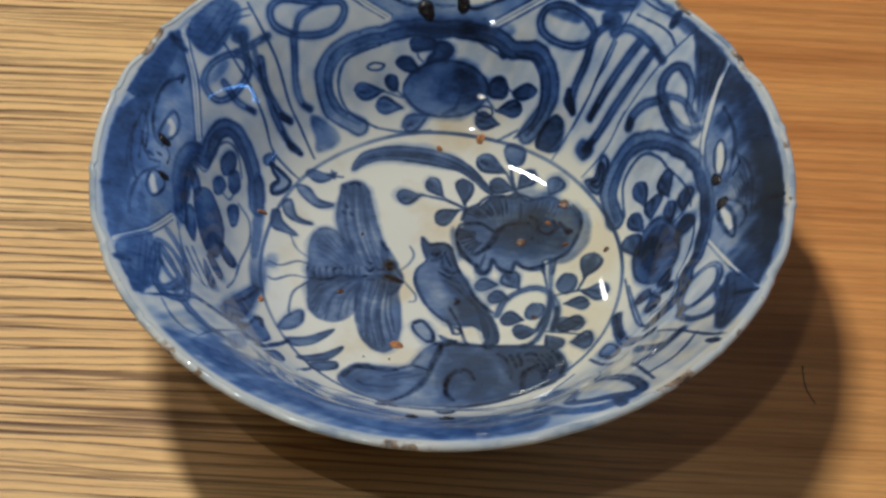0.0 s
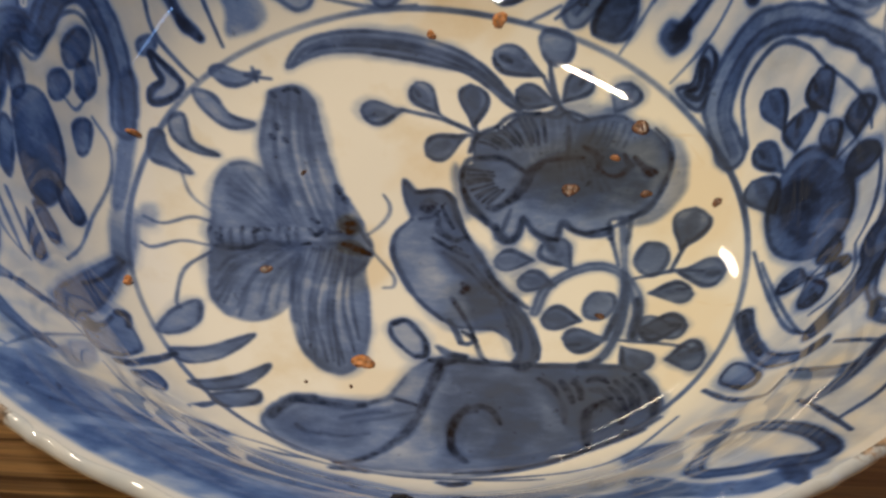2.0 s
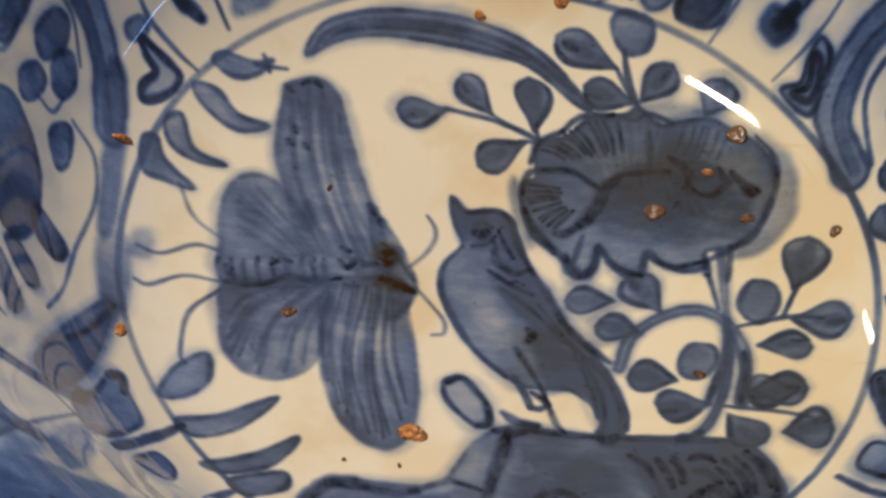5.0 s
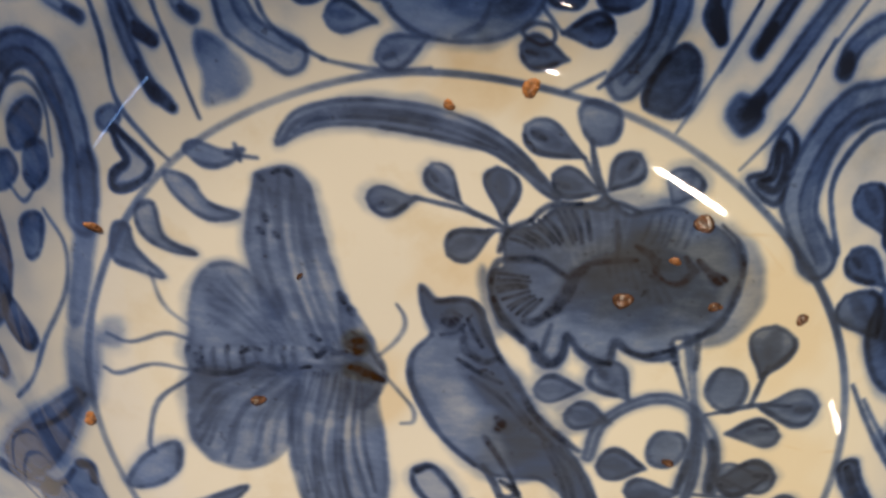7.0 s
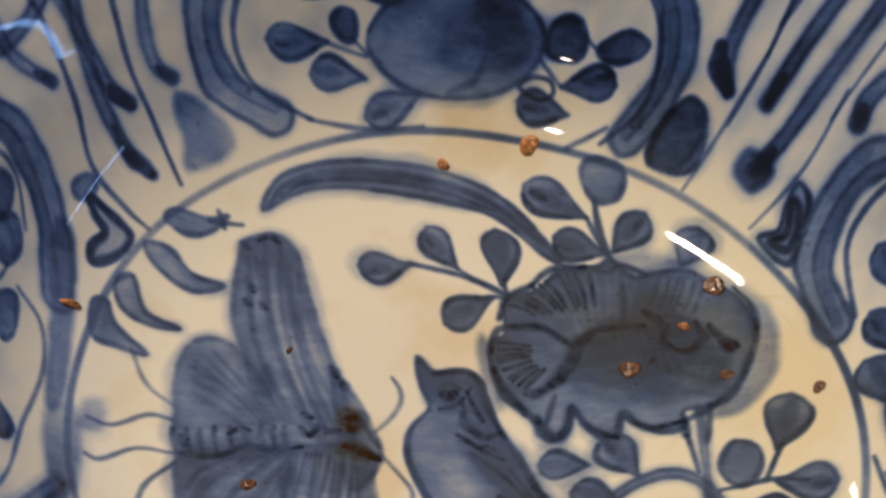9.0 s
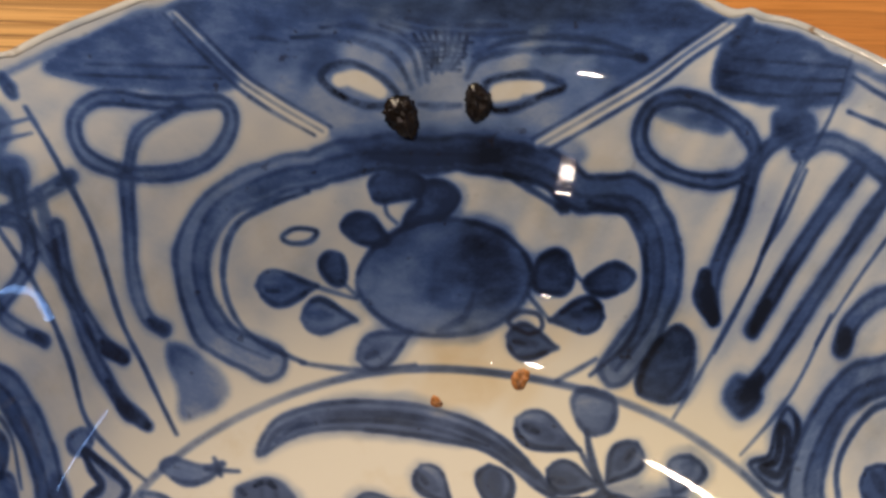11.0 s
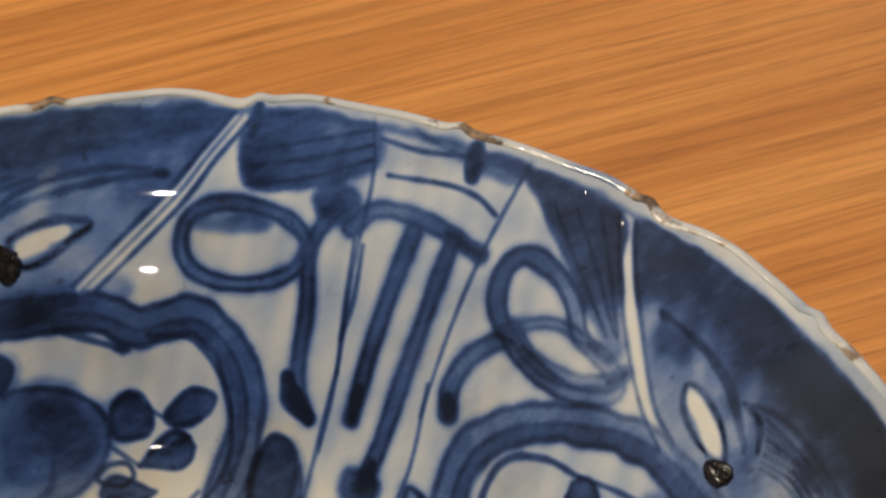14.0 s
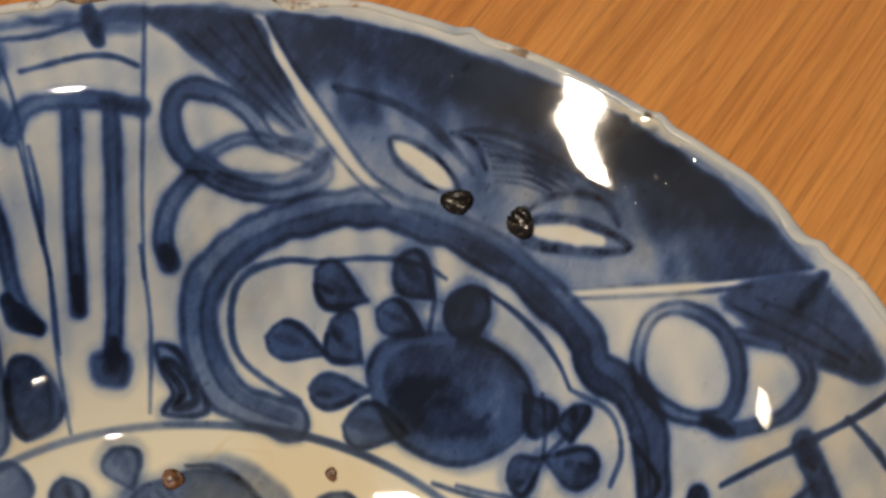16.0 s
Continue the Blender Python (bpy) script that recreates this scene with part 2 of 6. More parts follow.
PLASTER = simple("matt_wall_paint", (0.06, 0.056, 0.05), 0.9, 6, 0.06)
FLOORING = simple("floor_boards_dark", (0.08, 0.05, 0.03), 0.6, 5, 0.2)

# ---- room ----


def part(name, bm, material, parent=None, label=""):
    me = bpy.data.meshes.new(name)
    bm.normal_update()
    bm.to_mesh(me)
    bm.free()
    me.materials.append(material)
    ob = new(name, me)
    if parent:
        ob.parent = parent
    if label:
        ob["label"] = label
    return ob


def slab(x0, x1, y0, y1, z0, z1, bevel=0.0):
    bm = bmesh.new()
    bmesh.ops.create_cube(bm, size=1, matrix=Matrix.Translation(((x0 + x1) / 2, (y0 + y1) / 2, (z0 + z1) / 2)) @ Matrix.Diagonal((x1 - x0, y1 - y0, z1 - z0, 1)))
    if bevel:
        bmesh.ops.bevel(bm, geom=bm.edges[:], offset=bevel, segments=3, affect="EDGES", profile=0.5)
    return bm


def structure(name, bm, material, label, category):
    return tagged(part(name, bm, material), label, category, kind="structure")


# unseen shell: dark paint keeps fill light low, pale east and west bounce it
structure("floor", slab(-2.2, 2.2, -2.2, 2.2, -0.79, -0.74), FLOORING, "dark wooden floor under the table", "floor")
structure("ceiling", slab(-2.2, 2.2, -2.2, 2.2, 1.86, 1.96), PLASTER, "plain painted ceiling of the room", "ceiling")
structure("wall_north", slab(-2.2, 2.2, 2.2, 2.3, -0.74, 1.86), PLASTER, "plain grey painted room wall", "wall")
structure("wall_south", slab(-2.2, 2.2, -2.3, -2.2, -0.74, 1.86), PLASTER, "plain grey painted room wall", "wall")
structure("wall_west", slab(-2.3, -2.2, -2.3, 2.3, -0.74, 1.86), PAINT, "unseen pale grey room wall that bounces light", "wall")
structure("wall_east", slab(2.2, 2.3, -2.3, 2.3, -0.74, 1.86), PAINT, "unseen pale grey room wall that bounces light", "wall")

table = tagged(new("table"), "waxed pine table with a straight dark grain", "table")
table.location = (0, 0, -0.74)
top = part("table_top", slab(-0.8, 0.8, -0.42, 0.48, 0.712, 0.74, 0.003), WOOD, table)
for sx in (-1, 1):
    for y in (-0.36, 0.42):
        part("leg", slab(sx * 0.74 - 0.03, sx * 0.74 + 0.03, y - 0.03, y + 0.03, 0.0, 0.712, 0.004), WOOD, table)

# ---- bowl: profile of the inside, in millimetres ----
FOOT = 12.9
KNOT_R = np.array([0.0, 30.0, 48.0, 56.0, 66.0, 78.0, 90.0, 105.0, 115.0])
KNOT_Z = np.array([0.0, 4.3, 6.8, 9.8, 17.6, 33.6, 47.4, 57.6, 64.5])
WELL_R, LIP_R = 58.2, 103.8


def profile(r):
    """Height of the inner surface over the table at the radius r."""
    h = np.diff(KNOT_R)
    d = np.diff(KNOT_Z) / h
    m = np.zeros(len(KNOT_R))
    m[1:-1] = (h[:-1] + h[1:]) * 3 / ((2 * h[1:] + h[:-1]) / d[:-1] + (h[1:] + 2 * h[:-1]) / d[1:])
    m[-1] = d[-1]
    i = np.clip(np.searchsorted(KNOT_R, r, side="right") - 1, 0, len(KNOT_R) - 2)
    t = (r - KNOT_R[i]) / h[i]
    return FOOT + (2 * t**3 - 3 * t**2 + 1) * KNOT_Z[i] + (t**3 - 2 * t**2 + t) * h[i] * m[i] + (-2 * t**3 + 3 * t**2) * KNOT_Z[i + 1] + (t**3 - t**2) * h[i] * m[i + 1]


def brackets(a):
    """The foliate rim: a small cusp every seventeen degrees."""
    oval = 1.1 - 0.75 * np.cos(a) + 0.7 * np.cos(2 * a) - 0.4 * np.sin(a)
    return oval + 0.45 * np.cos(a - 0.3) + 0.25 * np.sin(3 * a + 1.0) + 0.12 * np.sin(7 * a)


def nibs(a):
    """The small points at the cusps, on the lip alone."""
    u = np.abs(np.cos((a - math.radians(81.0)) * 21 / 2))
    out = 0.25 - 0.4 * u**8 + u**80
    # deeper notches where the panels meet
    for place in (27.4, 65.5, 112.0, 155.0, 200.0, 245.0, 292.0, 339.8):
        off = (np.degrees(a) - place + 180) % 360 - 180
        out = out - 1.1 * np.exp(-((off / 2.4) ** 2)) + 0.45 * np.exp(-(((np.abs(off) - 6.0) / 2.5) ** 2))
    return out


def inner(a, r):
    """Points of the inner surface for angles and radii."""
    lift = np.clip((r - 84) / (LIP_R - 84), 0, 1) ** 2
    q = r + brackets(a) * lift + nibs(a) * lift**14
    z = profile(r) + 0.5 * nibs(a) * lift**14 + 0.35 * lift * brackets(a + 0.05) + 0.12 * np.sin(5 * a + r * 0.05) * np.clip((r - 50) / 20, 0, 1)
    return np.stack([q * np.cos(a), q * np.sin(a), z], -1)


def arc_steps(r0, r1, step):
    r = np.linspace(r0, r1, 2000)
    s = np.concatenate([[0], np.cumsum(np.hypot(np.diff(r), np.diff(profile(r))))])
    return np.interp(np.linspace(0, s[-1], int(s[-1] / step) + 1), s, r)


WELL_A = np.linspace(0, math.tau, 1240, endpoint=False)
WELL_RADII = arc_steps(0.6, WELL_R, 0.30)
WALL_A = np.linspace(0, math.tau, 1980, endpoint=False)
WALL_RADII = arc_steps(WELL_R, LIP_R, 0.32)
WELL_P = inner(WELL_A[None, :], WELL_RADII[:, None])
WALL_P = inner(WALL_A[None, :], WALL_RADII[:, None])
POINTS = np.concatenate([WELL_P.reshape(-1, 3), WALL_P.reshape(-1, 3)]).astype(np.float32)
COBALT = np.zeros(len(POINTS), np.float32)
INK = np.zeros(len(POINTS), np.float32)
TEA = np.zeros(len(POINTS), np.float32)
WOBBLE = (np.sin(POINTS[:, 0] * 0.53 + 2.1 * np.sin(POINTS[:, 1] * 0.31)) + np.sin(POINTS[:, 1] * 0.61 + 1.7 * np.sin(POINTS[:, 0] * 0.37)) + 0.6 * np.sin(POINTS[:, 0] * 1.13 - POINTS[:, 1] * 0.97)) * 0.4
RIPPLE = (np.sin(POINTS[:, 0] * 2.3 + 1.9 * np.sin(POINTS[:, 1] * 1.1)) + np.sin(POINTS[:, 1] * 2.7 + 1.6 * np.sin(POINTS[:, 0] * 1.4 + POINTS[:, 2]))) * 0.5
ANGLE = np.arctan2(POINTS[:, 1], POINTS[:, 0])


def flowing(pts, closed):
    """A smooth curve through the points."""
    p = np.array(pts, float)
    n = len(p)
    q = np.concatenate([p[-1:], p, p[:2]]) if closed else np.concatenate([2 * p[:1] - p[1:2], p, 2 * p[-1:] - p[-2:-1]])
    u = np.linspace(0, 1, 5, endpoint=False)[:, None]
    out = [0.5 * (2 * q[i + 1] + (q[i + 2] - q[i]) * u + (2 * q[i] - 5 * q[i + 1] + 4 * q[i + 2] - q[i + 3]) * u**2 + (3 * q[i + 1] - q[i] - 3 * q[i + 2] + q[i + 3]) * u**3) for i in range(n if closed else n - 1)]
    return np.concatenate(out + [p[:1] if closed else p[-1:]])


def step(x, a, b):
    t = np.clip((x - a) / (b - a), 0, 1)
    return t * t * (3 - 2 * t)


class Brush:
    """Paints cobalt on the inner surface; points in millimetres, seen from above."""

    def __init__(self, turn):
        c, s = math.cos(math.radians(turn)), math.sin(math.radians(turn))
        self.turn = np.array([[c, s], [-s, c]])

    def near(self, curve, reach):
        """The vertices near a curve, their distance from it, and how far along it they lie."""
        curve = curve @ self.turn
        r = np.hypot(curve[:, 0], curve[:, 1])
        over = np.maximum(r / (LIP_R + 2.5), 1)
        curve, r = curve / over[:, None], r / over
        c3 = np.concatenate([curve, profile(r)[:, None]], 1).astype(np.float32)
        lo, hi = curve.min(0) - reach, curve.max(0) + reach
        i = np.nonzero((POINTS[:, 0] > lo[0]) & (POINTS[:, 0] < hi[0]) & (POINTS[:, 1] > lo[1]) & (POINTS[:, 1] < hi[1]))[0]
        p = POINTS[i]
        best, along = np.full(len(i), 1e9, np.float32), np.zeros(len(i), np.float32)
        n = len(c3) - 1
        for k in range(n):
            a, d = c3[k], c3[k + 1] - c3[k]
            u = np.clip(((p - a) @ d) / max(float(d @ d), 1e-9), 0, 1)
            e = p - a - u[:, None] * d
            e = np.einsum("ij,ij->i", e, e)
            m = e < best
            best[m], along[m] = e[m], (k + u[m]) / n
        return i, np.sqrt(best), along, curve

    def lay(self, i, amount):
        COBALT[i] = 1 - (1 - COBALT[i]) * (1 - amount)

    def draw(self, i, amount):
        INK[i] = np.maximum(INK[i], amount)

    def stroke(self, width, dark, curve, taper, ink=0.6):
        """One pull of the brush: a dark core of ink in a softer blue line."""
        i, d, u, c = self.near(curve, width + 1)
        w = width / 2 * (1 + 0.26 * WOBBLE[i] + 0.08 * RIPPLE[i])
        if taper:
            w = w * (0.5 + 0.62 * np.sin(np.pi * np.clip(0.06 + 0.88 * u, 0, 1)) ** 0.6)
        soft = 0.42 + 0.13 * width
        at = c[0, 0] * 0.7 + c[0, 1]
        load = 0.74 + 0.16 * np.sin(u * 7 + at) + 0.10 * np.sin(u * 17 + 2 * at)
        if taper:
            load = load + 0.25 * step(u, 0.86, 1.0) + 0.15 * (1 - step(u, 0.0, 0.12))
        self.lay(i, dark * 0.8 * (1 - step(d, w - soft * 0.6, w + soft)))
        self.draw(i, np.clip(dark * ink * 1.5, 0, 1) * load * (1 - step(d, w * 0.45, w * 0.9 + 0.22)))

    def line(self, width, dark, pts):
        curve = flowing(pts, False)
        if width > 1.6 and np.hypot(*(curve[0] - curve[-1])) > 6:
            self.stroke(width, dark * 0.55, curve, True, 0.25)
            self.stroke(width * 0.5, dark * 0.4, curve[len(curve) // 2:] + 0.15 * width, True, 0.4)
        else:
            self.stroke(width, dark, curve, True, 0.6)

    def hatch(self, width, dark, pts):
        self.stroke(width, min(0.75, dark * 1.4), flowing(pts, False), True, 0.85)

    def fan(self, kind, width, dark, first, last, bow, count):
        """Strokes side by side, from points along one curve to points along another."""
        a, c = flowing(first, False), flowing(last, False)
        for k in range(count):
            u = (k + 0.5) / count
            p = a[int(u * (len(a) - 1))]
            q = c[int(u * (len(c) - 1))]
            side = np.array([p[1] - q[1], q[0] - p[0]])
            sway = 0.03 * math.sin(7.3 * k + p[0])
            mid = (p + q) / 2 + (bow + sway) * side
            reach = 0.06 + 0.05 * math.sin(3.1 * k + q[1])
            end = q + reach * (p - q)
            if kind == "spare":
                self.spare(dark, width, [p, mid, end])
            else:
                stroke = self.hatch if kind == "hatch" else self.line
                stroke(width * (1 + 0.25 * math.sin(5 * k + q[0])), dark, [p, mid, end])

    def mark(self, width, dark, pts):
        """A loaded stroke, almost black."""
        self.stroke(width, dark * 0.6, flowing(pts, False), True, 1.7)

    def ring(self, width, dark, pts):
        self.stroke(width, dark, flowing(pts, True), False, 0.95)

    def ribbon(self, width, fill, edge, curve):
        i, d, u, c = self.near(curve, width + 1.5)
        w = width / 2 * (1 + 0.14 * WOBBLE[i]) + 0.04 * RIPPLE[i]
        at = c[0, 0] * 0.7 + c[0, 1]
        self.lay(i, fill * 0.68 * (1 - step(d, w - 0.5, w + 0.6)) * (0.85 + 0.3 * np.sin(u * 6 + at)))
        self.lay(i, 0.14 * (1 - step(d, w, w + 1.4)))
        rim = 1 - step(np.abs(d - w + 0.3), 0.06, 0.55 + 0.05 * width)
        load = 0.60 + 0.26 * np.sin(u * 8 + at) + 0.18 * np.sin(u * 19 + 2 * at)
        self.lay(i, edge * 0.55 * rim * (0.7 + 0.5 * load))
        self.draw(i, np.clip(edge * 0.85, 0, 1) * load * rim)

    def band(self, width, fill, edge, pts):
        curve = flowing(pts, False)
        self.ribbon(width, fill, edge * (1.0 if width > 3.2 else 0.6), curve)
        if width > 4:
            # a second pull of the brush, darker and off the middle
            out = np.gradient(curve, axis=0)
            out = np.stack([out[:, 1], -out[:, 0]], 1) / np.maximum(np.hypot(out[:, 0], out[:, 1]), 1e-6)[:, None]
            sway = np.sin(np.linspace(0, 9, len(curve)) + pts[0][0])[:, None]
            self.stroke(width * 0.34, 0.26, curve + out * (0.9 + 0.5 * sway), True, 0.1)
            self.stroke(0.6, 0.30, curve + out * 0.4 * sway, True)
        elif len(curve) > 8:
            self.stroke(width * 0.55, 0.6, curve[-len(curve) // 5:], True, 0.7)

    def loop(self, width, fill, edge, pts):
        self.ribbon(width, fill, edge, flowing(pts, True))

    def fill(self, dark, curve, bleed):
        i, d, _, c = self.near(curve, 3.2)
        x, y = POINTS[i, 0], POINTS[i, 1]
        inside = np.zeros(len(i), bool)
        for (x0, y0), (x1, y1) in zip(c[:-1], c[1:]):
            if y0 != y1:
                inside ^= ((y0 > y) != (y1 > y)) & (x < (x1 - x0) * (y - y0) / (y1 - y0) + x0)
        s = np.where(inside, d, -d) + 0.22 * WOBBLE[i] + 0.04 * RIPPLE[i]
        # the brush left more colour on one side
        mx, my = c.mean(0)
        lean = mx * 1.3 + my * 0.9
        reach = max(1.0, float(np.ptp(c, axis=0).max()) / 2)
        tone = 0.86 + 0.10 * np.sin(x * 0.55 + y * 0.35) + 0.08 * WOBBLE[i] + 0.12 * (1 - step(s, 0.2, 1.8))
        tone = tone + 0.30 * ((x - mx) * math.cos(lean) + (y - my) * math.sin(lean)) / reach
        soft = 1.0 if bleed < 0.1 else 0.6
        self.lay(i, dark * step(s, -soft, soft) * tone)
        # the wash runs a little past its outline on one side
        self.lay(i, bleed * 1.2 * step(s + 1.0 * np.sin(x * 0.11 - y * 0.07) - 0.5 + 0.25 * WOBBLE[i], -2.1, -0.2))

    def wash(self, dark, pts):
        self.fill(dark, flowing(pts, True), 0.06)

    def shape(self, dark, edge, pts):
        curve = flowing(pts, True)
        self.fill(dark * 0.64, curve, 0.15)
        self.stroke(0.62, edge * 0.75, curve, False, 0.75)
        n = len(curve)
        for k in range(3):
            a = int(n * (0.02 + 0.33 * k + 0.06 * math.sin(curve[0, 0] + 2 * k)))
            self.stroke(0.85, edge * 0.6, curve[max(a, 0):a + max(4, n // 5)], True, 1.0)

    def leaf(self, width, pts):
        (bx, by), (tx, ty) = pts
        v = np.array([tx - bx, ty - by])
        n = np.array([-v[1], v[0]]) / max(np.hypot(*v), 1e-6)
        base = np.array([bx, by])
        t = np.linspace(0, 1, 15)
        lean = math.sin(bx * 1.7 + by)
        half = width / 2 * np.sin(np.pi * t**1.75) ** 0.65
        bend = 0.10 * width * lean * np.sin(np.pi * t)
        left = base + v * t[:, None] + n * (half + bend)[:, None]
        right = base + v * t[::-1, None] - n * (half - bend)[::-1, None]
        curve = np.concatenate([left, right, left[:1]])
        self.fill(0.40, curve, 0.13)
        self.stroke(0.55, 0.42, curve, False, 0.7)
        side = left if lean > 0 else right
        self.stroke(0.9, 0.45, side[3:-1], True, 0.9)
        tip = base + v * np.array([[0.45], [0.65], [0.85]]) + n * lean * width * 0.12
        self.stroke(width * 0.34, 0.28, tip, True, 0.2)
        if lean > -0.3:
            self.stroke(width * 0.2, 0.5, tip[1:] + n * lean * width * 0.15, True, 0.8)

    def stain(self, amount, x, y, rx, ry):
        d = np.hypot((POINTS[:, 0] - x) / rx, (POINTS[:, 1] - y) / ry) + 0.18 * WOBBLE
        np.maximum(TEA, amount * (1 - step(d, 0.45, 1.0)), out=TEA)

    def crack(self, amount, pts):
        """A hairline in the glaze that has taken up stain."""
        i, d, u, _ = self.near(flowing(pts, False), 1.5)
        TEA[i] = np.maximum(TEA[i], amount * (1 - step(d, 0.05, 0.42)) * (0.7 + 0.3 * np.sin(u * 9)))

    def spare(self, keep, width, pts):
        i, d, u, _ = self.near(flowing(pts, False), width + 1)
        m = 1 - step(d, width / 2 - 0.45, width / 2 + 0.45)
        COBALT[i] *= 1 - m * (1 - keep)
        INK[i] *= 1 - m * (1 - keep)


def paint_well(turn):
    b = Brush(turn)
    b.shape(0.55, 0.5, [(-31.1, 41.6), (-28.6, 47.4), (-21.2, 51.0), (-11.8, 52.4), (-2.2, 51.5), (7.3, 47.1), (15.2, 37.0), (12.9, 37.5), (5.5, 44.3), (-4.0, 46.8), (-16.3, 47.7), (-24.8, 45.9)])
    b.line(1.3, 0.45, [(-30.2, 42.3), (-27.6, 46.3), (-19.3, 49.8), (-6.0, 50.2), (4.5, 46.9), (12.9, 39.7)])
    b.line(0.8, 0.5, [(-28.4, 44.2), (-24.8, 47.1), (-16.4, 49.1), (-5.0, 48.8), (5.4, 45.4)])
    b.shape(0.6, 0.5, [(-46.0, 36.0), (-44.3, 38.0), (-39.2, 38.1), (-36.5, 39.2), (-39.1, 36.0), (-42.7, 34.7)])
    b.line(0.7, 0.6, [(-38.0, 39.7), (-36.9, 37.2)])
    b.line(0.7, 0.6, [(-39.2, 37.7), (-34.2, 38.4)])
    b.shape(0.65, 0.55, [(-48.8, 31.1), (-45.2, 31.6), (-41.3, 28.3), (-36.7, 27.2), (-41.2, 25.4), (-46.8, 28.1)])
    b.shape(0.6, 0.55, [(-52.7, 23.2), (-50.2, 25.3), (-48.0, 20.0), (-42.9, 18.3), (-47.8, 18.0), (-51.5, 19.7)])
    b.shape(0.65, 0.5, [(-55.8, 18.7), (-53.7, 19.8), (-52.1, 16.4), (-47.5, 12.8), (-51.9, 12.9), (-55.4, 13.4)])
    b.line(0.45, 0.4, [(-49.7, 13.2), (-47.1, 7.5), (-42.5, 4.1)])
    b.line(0.5, 0.5, [(-55.1, -0.8), (-51.6, -1.0), (-46.7, 2.1), (-42.8, 1.8)])
    b.line(0.5, 0.5, [(-54.9, -7.4), (-52.8, -7.6), (-48.0, -4.2), (-42.4, -4.1)])
    b.line(0.5, 0.5, [(-42.3, -5.7), (-46.6, -11.0), (-47.3, -19.0), (-46.4, -20.9)])
    b.wash(0.25, [(-55.7, 1.6), (-53.2, 2.7), (-52.8, -2.0), (-55.8, -2.8)])
    # winged motif: four wings, a ringed body and a dark head
    b.shape(0.72, 0.22, [(-33.9, 35.8), (-29.6, 37.6), (-26.6, 36.5), (-24.8, 32.9), (-23.3, 26.8), (-21.4, 20.5), (-19.2, 14), (-17.1, 8.6), (-16.3, 3), (-22.9, 0.1), (-28.3, 0.5), (-31, 6.2), (-33, 15), (-34.9, 20.7), (-35, 27.3), (-34.5, 32.8)])
    b.shape(0.70, 0.22, [(-41.5, 15.4), (-38.3, 17.5), (-34.8, 16.5), (-31.8, 13.1), (-28.7, 7.7), (-26.4, 0.2), (-41.1, -3.1), (-42.8, 3.4), (-43, 10)])
    b.shape(0.72, 0.22, [(-41.6, -3.9), (-33.8, -2.7), (-26.3, -0.5), (-25.2, -5.8), (-26.2, -13.4), (-28.4, -18.7), (-33.4, -21.4), (-38.1, -20.4), (-41.2, -16.1), (-42, -10.3)])
    b.shape(0.72, 0.22, [(-26.8, -0.6), (-21.1, 0.3), (-15.3, 2.4), (-13.5, -3), (-12.2, -13), (-11.9, -22), (-12.8, -28.4), (-16.1, -32.3), (-19.9, -31.2), (-23.6, -27.1), (-26, -19.7), (-26.7, -13.5)])
    b.shape(0.60, 0.3, [(-19.7, 13.3), (-17.2, 11.3), (-15.3, 9), (-13.7, 5.5), (-12.3, 1.8), (-13, -2.3), (-14.8, -5.6), (-17.1, -5.8), (-18.3, 0.7)])
    b.wash(0.40, [(-41.3, -1.1), (-34, -0.1), (-24.9, 2.5), (-17.5, 4.5), (-17.3, -0), (-24.7, -2.1), (-33.7, -4.2), (-41, -4.7)])
    b.wash(0.30, [(-33.4, 5.8), (-27, 8.2), (-17.6, 8), (-13.6, 1.8), (-14.3, -5.7), (-20.7, -9.7), (-26.3, -7.3), (-32.7, -6.2)])
    b.wash(0.22, [(-41.1, 12.6), (-38.2, 14.6), (-35.7, 12.1), (-36.4, 8.3), (-39.8, 7)])
    b.wash(0.55, [(-30.8, 11.7), (-29.2, 14), (-28.3, 10.4), (-28.9, 8.1), (-30.6, 8.5)])
    b.fan("line", 0.7, 0.24, [(-24.9, 2.1), (-22.5, 2.1), (-20.2, 2.9), (-18.1, 7.3)], [(-34.1, 32.3), (-31.9, 35.3), (-28.5, 36.3), (-25.5, 33.2)], 0.05, 9)
    b.fan("spare", 0.8, 0.88, [(-24, 2.9), (-21.2, 3), (-18.5, 6.6)], [(-32.7, 33.1), (-29.9, 35.2), (-26, 33.7)], 0.05, 6)
    b.fan("line", 0.7, 0.22, [(-29.4, -0.1), (-27.6, 0.9), (-28.7, 4.9)], [(-41.5, 7.9), (-40.6, 13.2), (-37.4, 16.2)], -0.04, 6)
    b.fan("line", 0.7, 0.32, [(-33.8, -3.7), (-30.2, -3), (-26.5, -1.9), (-26, -6)], [(-41.2, -10.7), (-40.1, -17.7), (-34.5, -20.9), (-27.8, -16.8)], -0.1, 10)
    b.fan("spare", 0.7, 0.86, [(-33.3, -4.1), (-29.7, -3.4), (-26.5, -2.7), (-26, -6)], [(-40.7, -13.6), (-38.6, -19), (-32.3, -20.4), (-28.5, -17.5)], -0.1, 9)
    b.fan("line", 0.7, 0.42, [(-25.4, -1.6), (-21.9, -0.8), (-18.3, 0.1), (-15.3, 0.8)], [(-25.2, -20.5), (-22.2, -28.2), (-16.8, -31.5), (-12.6, -23.4)], -0.06, 12)
    b.fan("spare", 0.75, 0.83, [(-24.6, -3.3), (-21.4, -1.9), (-17.7, -1), (-15.2, -1)], [(-24.8, -22.3), (-21.3, -29.3), (-16.4, -31.3), (-12.8, -25)], -0.06, 10)
